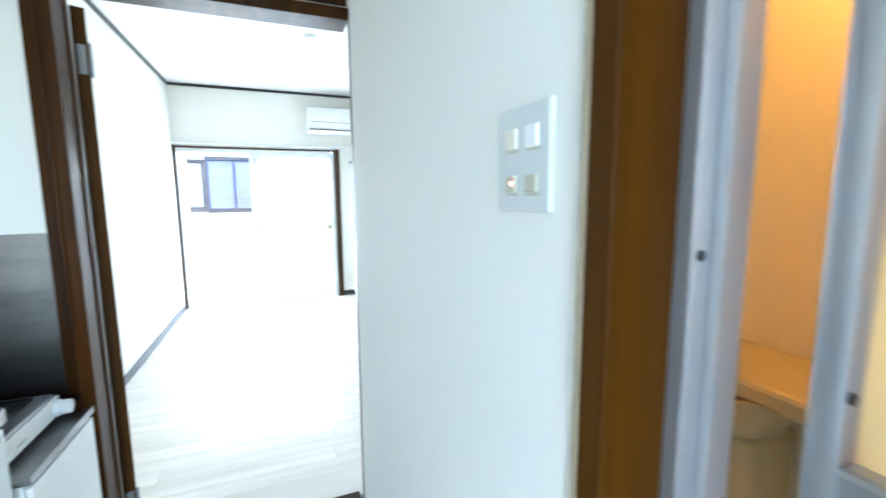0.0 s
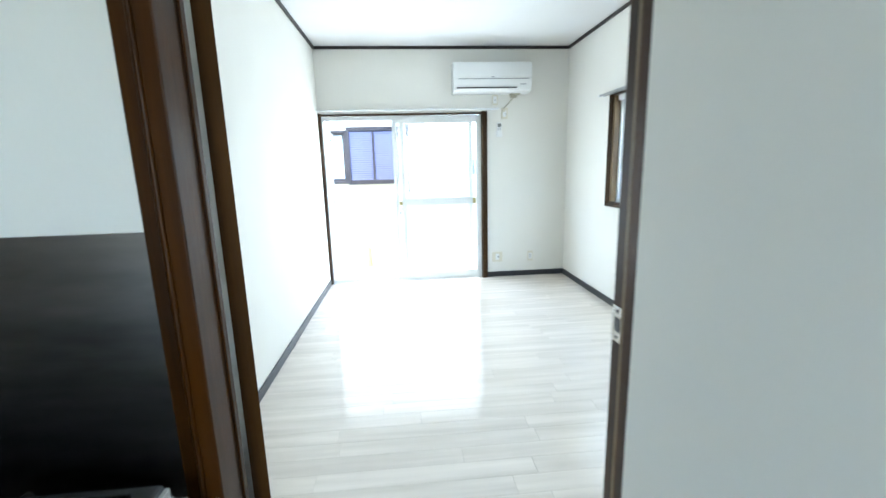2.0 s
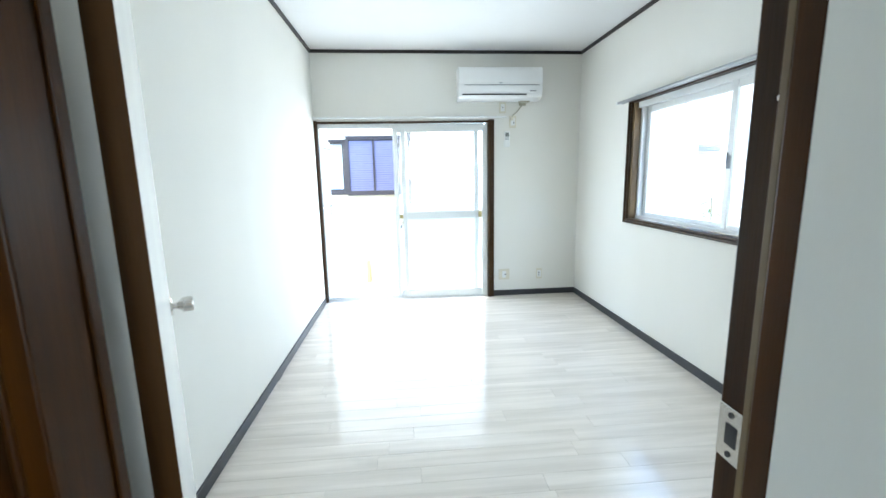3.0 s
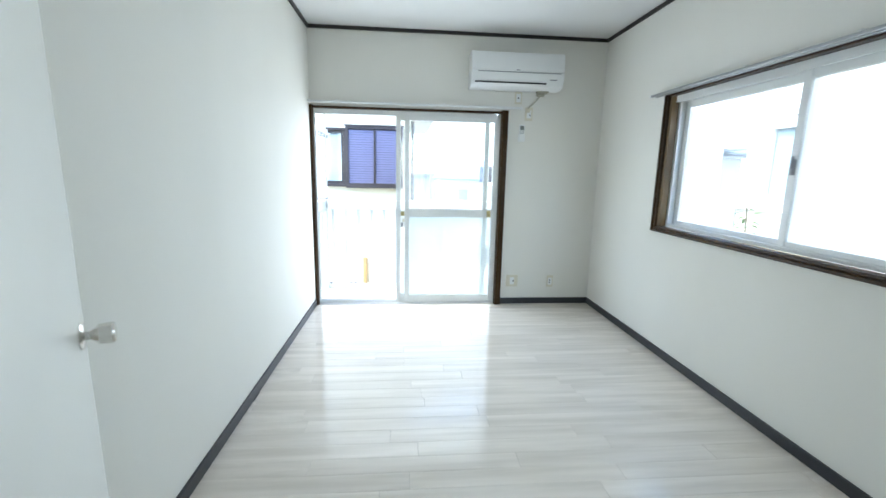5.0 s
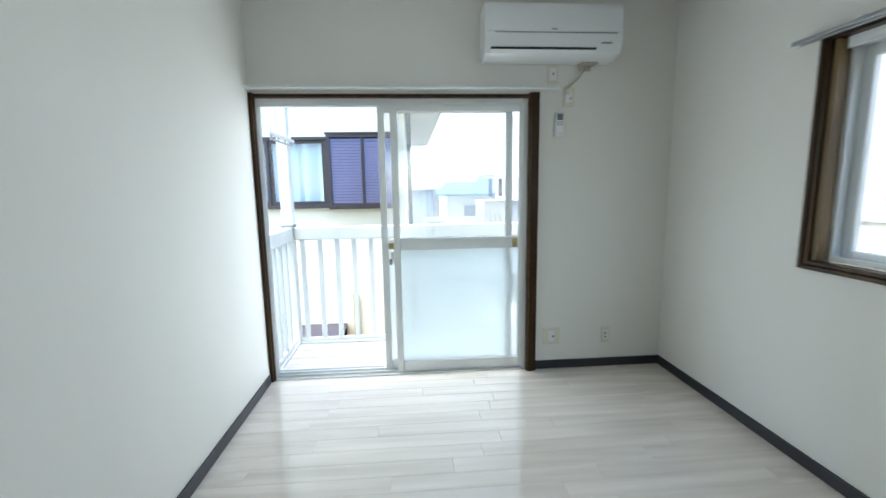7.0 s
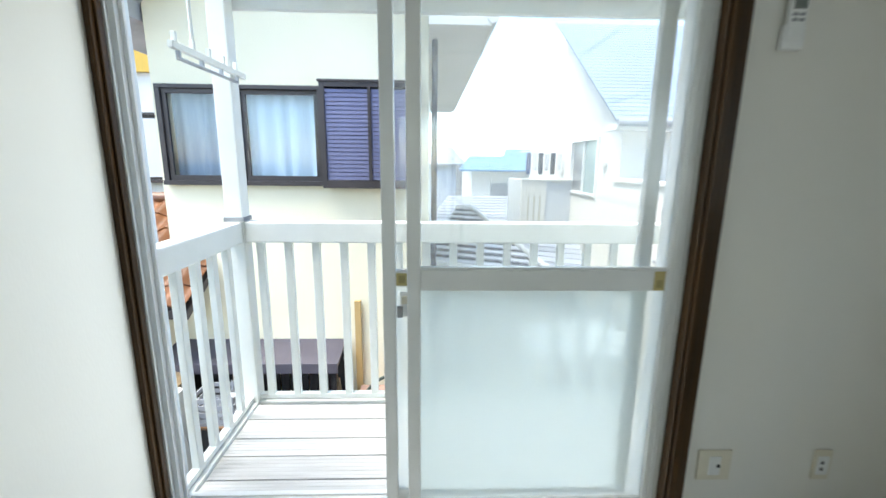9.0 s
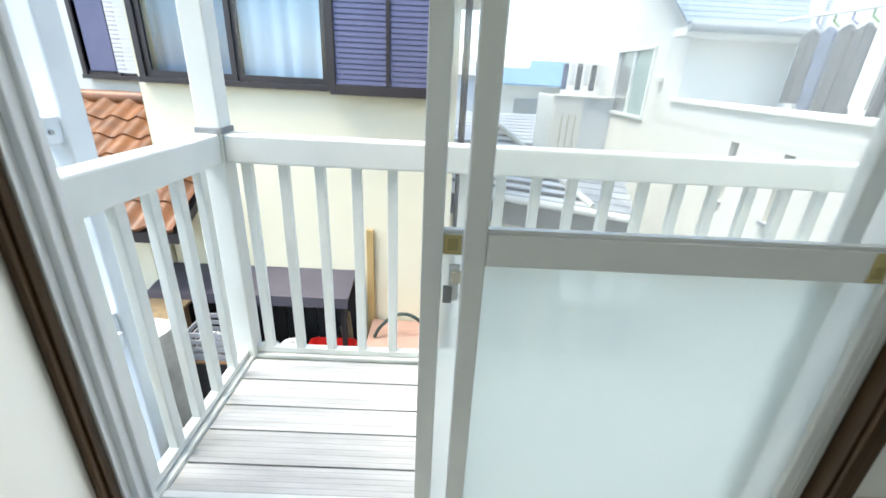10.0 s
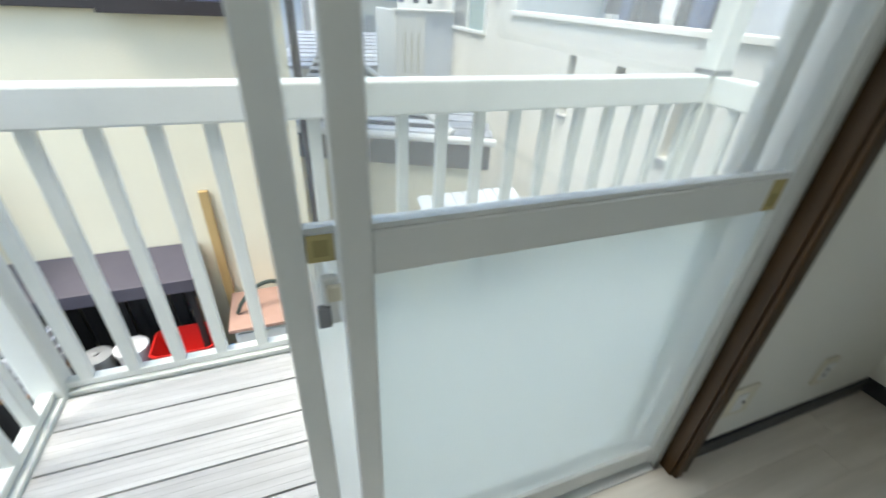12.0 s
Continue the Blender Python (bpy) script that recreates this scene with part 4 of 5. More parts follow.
for nm, r in (("top_rail", (-0.02, 0.745, 1.845, 1.885)), ("bottom_rail", (-0.02, 0.745, 0.985, 1.055)), ("stile", (-0.06, -0.02, 0.985, 1.885)), ("stile", (0.745, 0.785, 0.985, 1.885)), ("mullion", (0.35, 0.378, 1.055, 1.845))):
    part(nm, boxes((r[0], r[1], YN - 0.12, YN - 0.0305, r[2], r[3]), bev=0.002), M_UMBER, sh)
slat = mesh_of("slat", extrude([(-0.008, -0.016), (0.004, -0.016), (0.008, 0.014), (-0.004, 0.014)], 0, 0.367, "x"), M_SLAT)
for k in range(22):
    for x in (-0.019, 0.379):
        piece("slat", slat, sh, x, YN - 0.095, 1.075 + 0.0353 * k)
part("conduit", rods([(0.79, YN - 0.02, 2.3), (0.79, YN - 0.02, 1.95)], 0.012), M_STUCCO, hs)

aw = thing("shed_awning", "purple-grey sheet metal lean-to awning against the house", "awning", (-0.74, 2.5, GZ))
part("sheet", extrude([(2.30, -0.60), (2.30, -0.575), (2.69, -0.50), (2.69, -0.525)], -1.56, 0.065, "x"), M_AWN, aw)
part("fascia", boxes((-1.56, 0.065, 2.285, 2.30, -0.66, -0.565), bev=0.002), M_AWN, aw)
for x in (-1.5, 0.02):
    part("post", boxes((x - 0.02, x + 0.02, 2.31, 2.35, GZ, -0.6), bev=0.003), M_FENCE, aw)
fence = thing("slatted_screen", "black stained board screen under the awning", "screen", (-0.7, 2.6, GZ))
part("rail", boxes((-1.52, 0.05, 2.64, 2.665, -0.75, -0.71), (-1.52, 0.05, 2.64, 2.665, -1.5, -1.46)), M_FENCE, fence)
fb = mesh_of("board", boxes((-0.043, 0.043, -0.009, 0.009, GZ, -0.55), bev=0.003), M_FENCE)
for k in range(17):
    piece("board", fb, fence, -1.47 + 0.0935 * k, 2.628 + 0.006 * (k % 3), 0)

# terracotta roofed annex and the house behind it
an = thing("tiled_annex", "low annex with a terracotta pantile roof", "house", (-2.4, 2.9, GZ))
part("wall", boxes((-3.7, -1.56, 2.45, 3.7, GZ, 0.0)), M_CREAM, an)
SL = math.atan2(0.78, 1.45)
part("roof_deck", extrude([(2.18, -0.10), (2.18, -0.02), (3.63, 0.76), (3.63, 0.68)], -3.8, -1.14, "x"), M_UMBER, an, "dark eaves board")
tile_bm = bmesh.new()
rows_t = []
for j in range(2):
    rows_t.append([tile_bm.verts.new((0.23 * i / 8 - 0.115, 0.30 * j, 0.012 + 0.024 * math.sin(2 * math.pi * i / 8) + (0.018 if j == 0 else 0.0))) for i in range(9)])
low = [tile_bm.verts.new((v.co.x, v.co.y, v.co.z - 0.022)) for v in rows_t[0]]
for i in range(8):
    tile_bm.faces.new((rows_t[0][i], rows_t[0][i + 1], rows_t[1][i + 1], rows_t[1][i]))
    tile_bm.faces.new((low[i], low[i + 1], rows_t[0][i + 1], rows_t[0][i]))
tile_me = mesh_of("roof_tile", tile_bm, M_TERRA, True)
for j in range(6):
    for i in range(11):
        yy, u = 2.16 + 0.262 * j * math.cos(SL), 0.262 * j
        piece("roof_tile", tile_me, an, -1.26 - 0.232 * i, yy, -0.005 + u * math.sin(SL) + 0.012, pose(0, 0, 0, math.degrees(SL), 0, 0))
rt = mesh_of("ridge_tile", rod(bmesh.new(), (-0.15, 0, 0), (0.15, 0, 0), 0.07, seg=12), M_TERRA, True)
for i in range(8):
    piece("ridge_tile", rt, an, -1.32 - 0.30 * i, 3.62, 0.79)
fh = thing("far_house", "white house with an ochre gable and half-closed blinds", "house", (-4, 4.4, GZ))
part("wall", boxes((-7.5, -1.55, 4.3, 9, GZ, 2.25)), M_STUCCO, fh)
part("gable", boxes((-7.5, -1.56, 4.25, 8.9, 2.251, 3.6)), M_OCHRE, fh, "ochre upper wall")
fw = window_unit(fh, -3.15, -2.35, 0.93, 1.78, 4.29)
part("pane", boxes((-3.11, -2.78, 4.24, 4.25, 1.0, 1.72)), M_SLAT, fw)
bl_me = mesh_of("blind_slat", boxes((0, 0.37, -0.004, 0.004, -0.018, 0.018)), M_CLOTHW)
for k in range(17):
    piece("blind_slat", bl_me, fw, -2.77, 4.235, 1.02 + 0.042 * k)

# low metal roof between the houses
mr = thing("metal_roofed_shed", "low shed with a striped pale metal roof and white gutter", "shed", m=pose(0.84, 3.5, 0, 0, 0, -25), kind="")
part("wall", boxes((0.0, 1.70, 0.10, 1.0, GZ, 0.04)), M_CREAM, mr)
for k in range(10):
    f = k / 10
    y0, z0, xr = 0.096 * k, 0.10 + 0.049 * k, 1.42 - 1.22 * f
    co = part("roof_course", extrude([(y0, z0), (y0, z0 + 0.034), (y0 + 0.10, z0 + 0.066), (y0 + 0.10, z0 + 0.049)], -0.02, xr, "x"), M_ROOFP, mr)
    part("seam", extrude([(y0 + 0.052, z0 + 0.054), (y0 + 0.052, z0 + 0.060), (y0 + 0.096, z0 + 0.075), (y0 + 0.096, z0 + 0.069)], 0.0, xr - 0.06, "x"), M_UMBER, co, "dark strip along the roof course")
part("hip", rods([(0.21, 0.96, 0.64), (1.44, 0.0, 0.14)], 0.03), M_STUCCO, mr, "pale hip capping")
part("ridge", rods([(0.0, 0.97, 0.63), (0.21, 0.97, 0.64)], 0.04), M_ROOFP, mr)
for k in range(7):
    f = k / 7
    y0, z0 = 0.13 * k, 0.10 + 0.028 * k
    part("rear_course", extrude([(y0, z0), (y0, z0 + 0.026), (y0 + 0.14, z0 + 0.046), (y0 + 0.14, z0 + 0.024)], 1.42 - 1.0 * f, 1.78 - 0.03 * k, "x"), M_ROOF, mr)
part("gutter", rods([(-0.03, -0.04, 0.095), (1.82, -0.04, 0.09)], 0.036), M_STUCCO, mr, "white gutter")
part("fascia", boxes((-0.02, 1.78, 0.04, 0.07, -0.19, 0.075), bev=0.003), mat("taupe_fascia", (0.17, 0.15, 0.14), rough=0.6), mr, "taupe fascia board")
part("hopper", boxes((0.02, 0.12, -0.08, -0.005, -0.14, 0.055), bev=0.004), M_UMBER, mr, "dark gutter hopper")
ps = thing("porch_sheet", "pale corrugated sheet over the passage below the shed", "roof sheet", (2.2, 2.6, -0.4))
for k in range(9):
    part("rib", extrude([(2.30, -0.50), (2.30, -0.485), (2.72, -0.335), (2.72, -0.35)], 1.80 + 0.1 * k, 1.885 + 0.1 * k, "x"), M_BLUEWALL, ps)
part("sheet", extrude([(2.30, -0.505), (2.30, -0.499), (2.72, -0.349), (2.72, -0.355)], 1.78, 2.72, "x"), M_BLUEWALL, ps)
for x in (1.82, 2.68):
    part("post", boxes((x - 0.02, x + 0.02, 2.33, 2.37, GZ, -0.496)), M_UMBER, ps)

# white house to the east with its walled balcony
rh = thing("white_house", "white rendered house with a walled balcony and blue-grey slate roof", "house", (5, 4, GZ))
SLITS = (2.91, 2.30, 1.68)
cuts = [1.0] + [c for s0 in sorted(SLITS) for c in (s0 - 0.05, s0 + 0.05)] + [4.12]
rows_w = [(3.25, 3.37, cuts[k], cuts[k + 1], GZ, 1.0) for k in range(0, len(cuts), 2)]
for s0 in SLITS:
    rows_w += [(3.25, 3.37, s0 - 0.05, s0 + 0.05, GZ, 0.24), (3.25, 3.37, s0 - 0.05, s0 + 0.05, 0.75, 1.0)]
part("balcony_wall", boxes(*rows_w), M_STUCCO, rh)
part("coping", boxes((3.215, 3.40, 1.0, 4.12, 1.0005, 1.045), bev=0.006), M_STUCCO, rh)
for s0 in SLITS:
    part("slit_back", boxes((3.345, 3.369, s0 - 0.05, s0 + 0.05, 0.24, 0.75)), M_BEIGE, rh)
    part("spout", boxes((3.215, 3.25, s0 - 0.055, s0 + 0.055, 0.215, 0.245), bev=0.004), M_CRATE, rh)
part("balcony_floor", boxes((3.37, 4.4, 1.0, 4.12, 0.0, 0.1)), M_BLUEWALL, rh)
part("back_wall", boxes((4.4, 4.6, 0.95, 4.12, GZ, 2.6)), M_BLUEWALL, rh)
part("balcony_pipe", rods([(4.33, 3.88, 0.1), (4.33, 3.88, 2.5)], 0.04), M_STUCCO, rh)
part("balcony_door", boxes((4.37, 4.399, 2.6, 3.3, 0.1, 1.95), bev=0.01), M_ALU, rh)
part("gable_wall", boxes((3.3, 3.5, 4.12, 4.82, GZ, 1.75), (3.3, 3.5, 5.98, 9, GZ, 1.75), (3.3, 3.5, 4.82, 5.98, GZ, 0.74), (3.3, 3.5, 4.82, 5.98, 1.60, 1.75), (3.5, 7.5, 4.12, 4.3, GZ, 1.75)), M_STUCCO, rh)
part("gable", extrude([(4.12, 1.751), (9.0, 1.751), (6.6, 3.55)], 3.3, 3.5, "x"), M_STUCCO, rh)
gw = part("window", boxes((3.27, 3.33, 4.82, 4.86, 0.74, 1.60), (3.27, 3.33, 5.94, 5.98, 0.74, 1.60), (3.27, 3.33, 4.86, 5.94, 0.74, 0.78), (3.27, 3.33, 4.86, 5.94, 1.56, 1.60), (3.28, 3.32, 5.38, 5.42, 0.78, 1.56), bev=0.003), M_ALU, rh)
part("pane", boxes((3.315, 3.325, 4.86, 5.38, 0.78, 1.56)), G_TEAL, gw)
part("pane", boxes((3.325, 3.335, 5.42, 5.94, 0.78, 1.56)), M_ALUG, gw, "grey insect screen")
part("vent_hood", lathe([(0.05, 0), (0.05, 0.05), (0.02, 0.07)], (3.27, 4.55, 1.2), 16), M_STUCCO, rh, smooth=True)
part("eave", boxes((3.1, 7.5, 3.86, 4.12, 1.62, 1.70), bev=0.004), M_STUCCO, rh)
part("gutter", rods([(3.1, 3.84, 1.70), (7.5, 3.84, 1.70)], 0.045), M_CRATE, rh)
sl_a = math.atan2(1.85, 2.75)
for k in range(32):
    u = 0.105 * k
    yy, zz = 3.85 + u * math.cos(sl_a), 1.72 + u * math.sin(sl_a)
    part("slate_course", extrude([(yy, zz), (yy, zz + 0.022), (yy + 0.118 * math.cos(sl_a), zz + 0.014 + 0.118 * math.sin(sl_a)), (yy + 0.118 * math.cos(sl_a), zz - 0.006 + 0.118 * math.sin(sl_a))], 3.08, 7.5, "x"), M_SLATE, rh)
part("upper_block", boxes((4.42, 7.0, 3.2, 3.84, 1.75, 2.9)), M_STUCCO, rh)

lb = thing("laundry_line", "row of dark and pale clothes drying on the balcony opposite", "laundry", (3.9, 2.9, 1.0))
part("pole", rods([(3.85, 1.6, 1.76), (3.85, 3.7, 1.76)], 0.014), M_ALU, lb)
for k in range(8):
    y0 = 2.02 + 0.165 * k
    zb = 0.86 + 0.07 * (k * 5 % 4)
    bm = bmesh.new()
    cols = []
    for i in range(7):
        u = i / 6
        fold = 0.025 * math.sin(9 * u + 2.1 * k)
        w = 0.5 + 0.06 * math.sin(3.0 * k)
        cols.append([bm.verts.new((3.85 + sx * 0.018 + fold * (1 - 0.6 * f), y0 + 0.075 + (u - 0.5) * 0.28 * w, zb + (1.66 - 0.05 * abs(u - 0.5) * 2 - zb) * f)) for sx in (-1, 1) for f in (0, 0.33, 0.66, 1.0)])
    for i in range(6):
        a, b = cols[i], cols[i + 1]
        for c in range(3):
            bm.faces.new((a[c], a[c + 1], b[c + 1], b[c]))
            bm.faces.new((b[c + 4], b[c + 5], a[c + 5], a[c + 4]))
        bm.faces.new((a[3], a[7], b[7], b[3]))
        bm.faces.new((b[0], b[4], a[4], a[0]))
    for e in (cols[0], cols[6]):
        for c in range(3):
            bm.faces.new((e[c], e[c + 4], e[c + 5], e[c + 1]))
    g = part("garment", bm, (M_CLOTHD, M_CLOTHB, M_CLOTHD, M_CLOTHW, M_CLOTHD, M_CLOTHD, M_CLOTHB, M_CLOTHD, M_CLOTHW)[k], lb, smooth=True)
    part("hanger", rods([(3.85, y0 + 0.01, 1.655), (3.85, y0 + 0.075, 1.70), (3.85, y0 + 0.075, 1.765)], 0.008), (M_LEAVES, M_SLAT)[k % 2], g)

bx = thing("box_balcony", "pale walled balcony box with three slits", "balcony", (2.9, 6.3, GZ))
part("wall", boxes((2.46, 3.299, 5.9, 6.0, GZ, 0.93), (2.46, 2.56, 6.0, 7.2, GZ, 0.93), bev=0.004), M_BLUEWALL, bx)
part("front_panel", boxes((2.44, 2.86, 5.86, 5.899, -0.3, 0.93)), M_STUCCO, bx)
for k in range(3):
    part("slit", boxes((2.55 + 0.1 * k, 2.575 + 0.1 * k, 5.852, 5.861, 0.15, 0.68)), M_BEIGE, bx)
part("coping", boxes((2.42, 3.299, 5.84, 6.03, 0.9305, 0.96), bev=0.004), M_STUCCO, bx)
part("clothes_pole", rods([(2.5, 6.4, 1.42), (3.28, 6.4, 1.42)], 0.012), M_ALU, bx)
for k in range(6):
    part("garment", boxes((2.62 + 0.11 * k, 2.70 + 0.11 * k, 6.37, 6.43, 1.02 + 0.07 * (k % 2), 1.40), bev=0.015), (M_CLOTHB, M_CLOTHW, M_CLOTHD, M_CLOTHW, M_CLOTHD, M_CLOTHW)[k], bx)


def tiled_house(label, x0, x1, y, zw, zr, material, wall):
    t = thing("distant_house", label, "house", ((x0 + x1) / 2, y, GZ), group="houses beyond the yards")
    part("wall", boxes((x0, x1, y, y + 4, GZ, zw)), wall, t)
    part("window", boxes((x0 + 0.6, x0 + 1.3, y - 0.03, y + 0.02, zw - 1.0, zw - 0.35), bev=0.01), M_ALUG, t)
    n = 9
    for k in range(n):
        f0, f1 = k / n, (k + 1) / n
        ya, yb = y - 0.35 + 2.3 * f0, y - 0.35 + 2.3 * f1
        za, zb = zw + (zr - zw) * f0, zw + (zr - zw) * f1
        part("tile_course", extrude([(ya, za), (ya, za + 0.06), (yb + 0.04, zb + 0.05), (yb + 0.04, zb - 0.01)], x0 - 0.4 + 0.55 * f0, x1 + 0.4 - 0.55 * f0, "x"), material, t)
    return t


tiled_house("distant white house with a blue glazed tile roof", 2.2, 4.4, 12.0, 0.95, 1.4, M_BLUE, M_STUCCO)
tiled_house("distant white house with a higher blue tile roof", 4.0, 8.5, 15.0, 1.1, 1.75, M_BLUE, M_STUCCO)
tiled_house("distant low house with a grey tile roof", 1.3, 4.2, 8.6, -0.15, 0.25, M_ROOF, M_STUCCO)
tiled_house("distant pale house closing the view", -1.0, 2.0, 17.0, 1.1, 1.9, M_ROOF, M_BLUEWALL)

# building beyond the side window
eb = thing("side_building", "white rendered building with an obscured glass window", "building", (6, -2.5, GZ))
BX = 4.9
part("wall", boxes((BX, BX + 0.2, -7, 0.03, GZ, 3.9), (BX, BX + 0.2, 0.61, 0.94, GZ, 3.9), (BX, BX + 0.2, 0.03, 0.61, GZ, 0.94), (BX, BX + 0.2, 0.03, 0.61, 1.84, 3.9)), M_STUCCO, eb)
part("belt_course", boxes((BX - 0.06, BX - 0.001, -0.07, 0.94, 0.885, 0.935), bev=0.006), M_STUCCO, eb)
part("lower_facing", boxes((BX - 0.03, BX - 0.001, -0.05, 0.94, GZ, 0.884)), M_CREAM, eb, "cream rendered lower wall")
part("corner_pier", boxes((BX - 0.10, BX - 0.001, -0.36, -0.14, GZ, 3.9), bev=0.01), M_STUCCO, eb)
ewn = part("window", boxes((BX - 0.05, BX + 0.10, 0.03, 0.083, 0.94, 1.84), (BX - 0.05, BX + 0.10, 0.565, 0.61, 0.94, 1.84), (BX - 0.05, BX + 0.10, 0.083, 0.565, 0.94, 0.991), (BX - 0.05, BX + 0.10, 0.083, 0.565, 1.786, 1.84), bev=0.004), M_ALU, eb)
part("gasket", boxes((BX - 0.012, BX - 0.002, 0.083, 0.095, 0.991, 1.786), (BX - 0.012, BX - 0.002, 0.553, 0.565, 0.991, 1.786), (BX - 0.012, BX - 0.002, 0.095, 0.553, 0.991, 1.003), (BX - 0.012, BX - 0.002, 0.095, 0.553, 1.774, 1.786)), M_ALUG, ewn, "grey window gasket")
part("pane", boxes((BX, BX + 0.01, 0.083, 0.565, 0.991, 1.786)), G_TEAL, ewn, "grey-green obscured glass")
part("hood", boxes((BX - 0.16, BX - 0.001, -0.04, 0.24, 1.885, 1.905), bev=0.006), M_ALUG, eb)
part("bracket", rods([(BX - 0.15, 0.02, 1.89), (BX - 0.10, 0.22, 1.96), (BX - 0.02, 0.42, 1.99)], 0.008), M_ALUG, eb)
tr = thing("sapling", "slender sapling with light green leaves outside the side window", "tree", (3.55, -0.74, GZ))
stem = rods([(3.55, -0.75, GZ), (3.56, -0.77, -0.6), (3.54, -0.76, 0.3), (3.55, -0.75, 0.8), (3.56, -0.72, 1.03)], 0.007)
part("trunk", stem, M_STEM, tr, smooth=True)
lf = bmesh.new()
lv = [lf.verts.new(c) for c in ((0, 0, 0), (0.018, 0.025, 0.006), (0.02, 0.05, 0.004), (0, 0.085, -0.012), (-0.02, 0.05, 0.004), (-0.018, 0.025, 0.006), (0, 0.04, -0.003))]
for k in range(6):
    lf.faces.new((lv[6], lv[k], lv[(k + 1) % 6]))
lm = mesh_of("leaf", lf, M_LEAVES, True)
rng = random.Random(5)
for k in range(30):
    f = k / 30
    z = 0.50 + 0.54 * f
    a = k * 2.4
    piece("leaf", lm, tr, 3.55 + 0.03 * math.cos(a), -0.75 + 0.03 * math.sin(a), z, pose(0, 0, 0, rng.uniform(-35, 30), rng.uniform(-25, 25), math.degrees(a) - 90))

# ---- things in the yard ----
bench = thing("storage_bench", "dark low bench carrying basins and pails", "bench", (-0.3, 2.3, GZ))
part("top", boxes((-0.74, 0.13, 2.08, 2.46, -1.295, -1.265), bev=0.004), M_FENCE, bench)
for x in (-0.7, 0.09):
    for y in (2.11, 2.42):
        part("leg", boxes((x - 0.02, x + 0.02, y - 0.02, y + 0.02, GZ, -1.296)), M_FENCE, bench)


def basin(label, name, x, y, z, hx, hy, h, material, ribs=0):
    t = thing(name, label, "basin", (x, y, z))
    bm = bmesh.new()
    loops = []
    for f, zz in ((0.80, 0), (1.0, h), (1.07, h + 0.004), (1.07, h - 0.012), (1.0, h - 0.014)):
        loops.append([bm.verts.new((x + sx * hx * f, y + sy * hy * f, z + zz)) for sx, sy in ((-1, -0.8), (-0.8, -1), (0.8, -1), (1, -0.8), (1, 0.8), (0.8, 1), (-0.8, 1), (-1, 0.8))])
    inner = [bm.verts.new(Vector((x, y, 0)) + Vector(((v.co.x - x) * 0.93, (v.co.y - y) * 0.93, v.co.z + 0.008))) for v in loops[0]]
    rim = [bm.verts.new(Vector((x, y, 0)) + Vector(((v.co.x - x) * 0.95, (v.co.y - y) * 0.95, v.co.z))) for v in loops[2]]
    for a, b in ((loops[0], loops[1]), (loops[1], loops[4]), (loops[4], loops[3]), (loops[3], loops[2]), (loops[2], rim), (rim, inner)):
        for k in range(8):
            bm.faces.new((a[k], a[(k + 1) % 8], b[(k + 1) % 8], b[k]))
    bm.faces.new(inner)
    bm.faces.new(loops[0][::-1])
    part("tub", bm, material, t)
    for k in range(ribs):
        u = -0.7 + 1.4 * k / max(ribs - 1, 1)
        part("rib", boxes((x + u * hx - 0.006, x + u * hx + 0.006, y - hy * 1.0, y - hy * 0.93, z + 0.02, z + h - 0.02)), material, t)
    return t


basin("red plastic basin on the dark bench", "red_basin", -0.09, 2.27, -1.264, 0.19, 0.14, 0.22, M_RED)
for x, f, mt, nm in ((-0.42, 1.22, M_CLOTHW, "white plastic pail with a round lid"), (-0.63, 1.08, M_PAIL, "grey lidded plastic pail beside the basin")):
    p = thing("pail", nm, "pail", (x, 2.28, -1.264), group="pails on the bench")
    part("bucket", lathe([(0.065 * f, 0), (0.078 * f, 0.16 * f), (0.084 * f, 0.165 * f), (0.084 * f, 0.18 * f)], (x, 2.28, -1.2645), 24), mt, p, smooth=True)
    part("lid", lathe([(0.087 * f, 0), (0.087 * f, 0.014), (0.06 * f, 0.022), (0.02 * f, 0.024)], (x, 2.28, -1.2645 + 0.1805 * f), 24), mt, p, smooth=True)
    part("lid_knob", lathe([(0.018, 0), (0.02, 0.012), (0.012, 0.018)], (x, 2.28, -1.2405 + 0.1805 * f), 14), M_PAIL, p, smooth=True)
pb = thing("pine_post", "upright yellow pine board leaning on the house", "timber", (0.2, 2.64, GZ))
part("board", boxes((0.165, 0.225, 2.655, 2.69, GZ, -0.10), bev=0.003), M_TIMBER, pb)
for k in range(5):
    b = thing("bamboo_pole", "weathered thin pole leaning under the awning", "pole", (0.10 - 0.02 * k, 2.4, GZ), group="poles under the awning")
    part("cane", rods([(0.13 - 0.012 * k, 2.38 + 0.02 * k, GZ), (0.02 - 0.02 * k, 2.52, -0.83 - 0.04 * k)], 0.010), M_BAMBOO, b, smooth=True)
hc = thing("low_cupboard", "pale low cupboard with a faded red sheet top", "cupboard", (0.5, 2.4, GZ))
part("body", boxes((0.24, 0.80, 2.22, 2.62, GZ, -1.01), bev=0.005), M_CAB, hc)
part("top", boxes((0.21, 0.82, 2.18, 2.65, -1.0095, -0.98), bev=0.003), M_PINK, hc, "faded brick-red sheet top")
part("door", boxes((0.26, 0.78, 2.205, 2.219, -1.70, -1.05), bev=0.003), M_CAB, hc)
ho = thing("garden_hose", "dark hose arched over the low cupboard", "hose", (0.5, 2.3, -0.98))
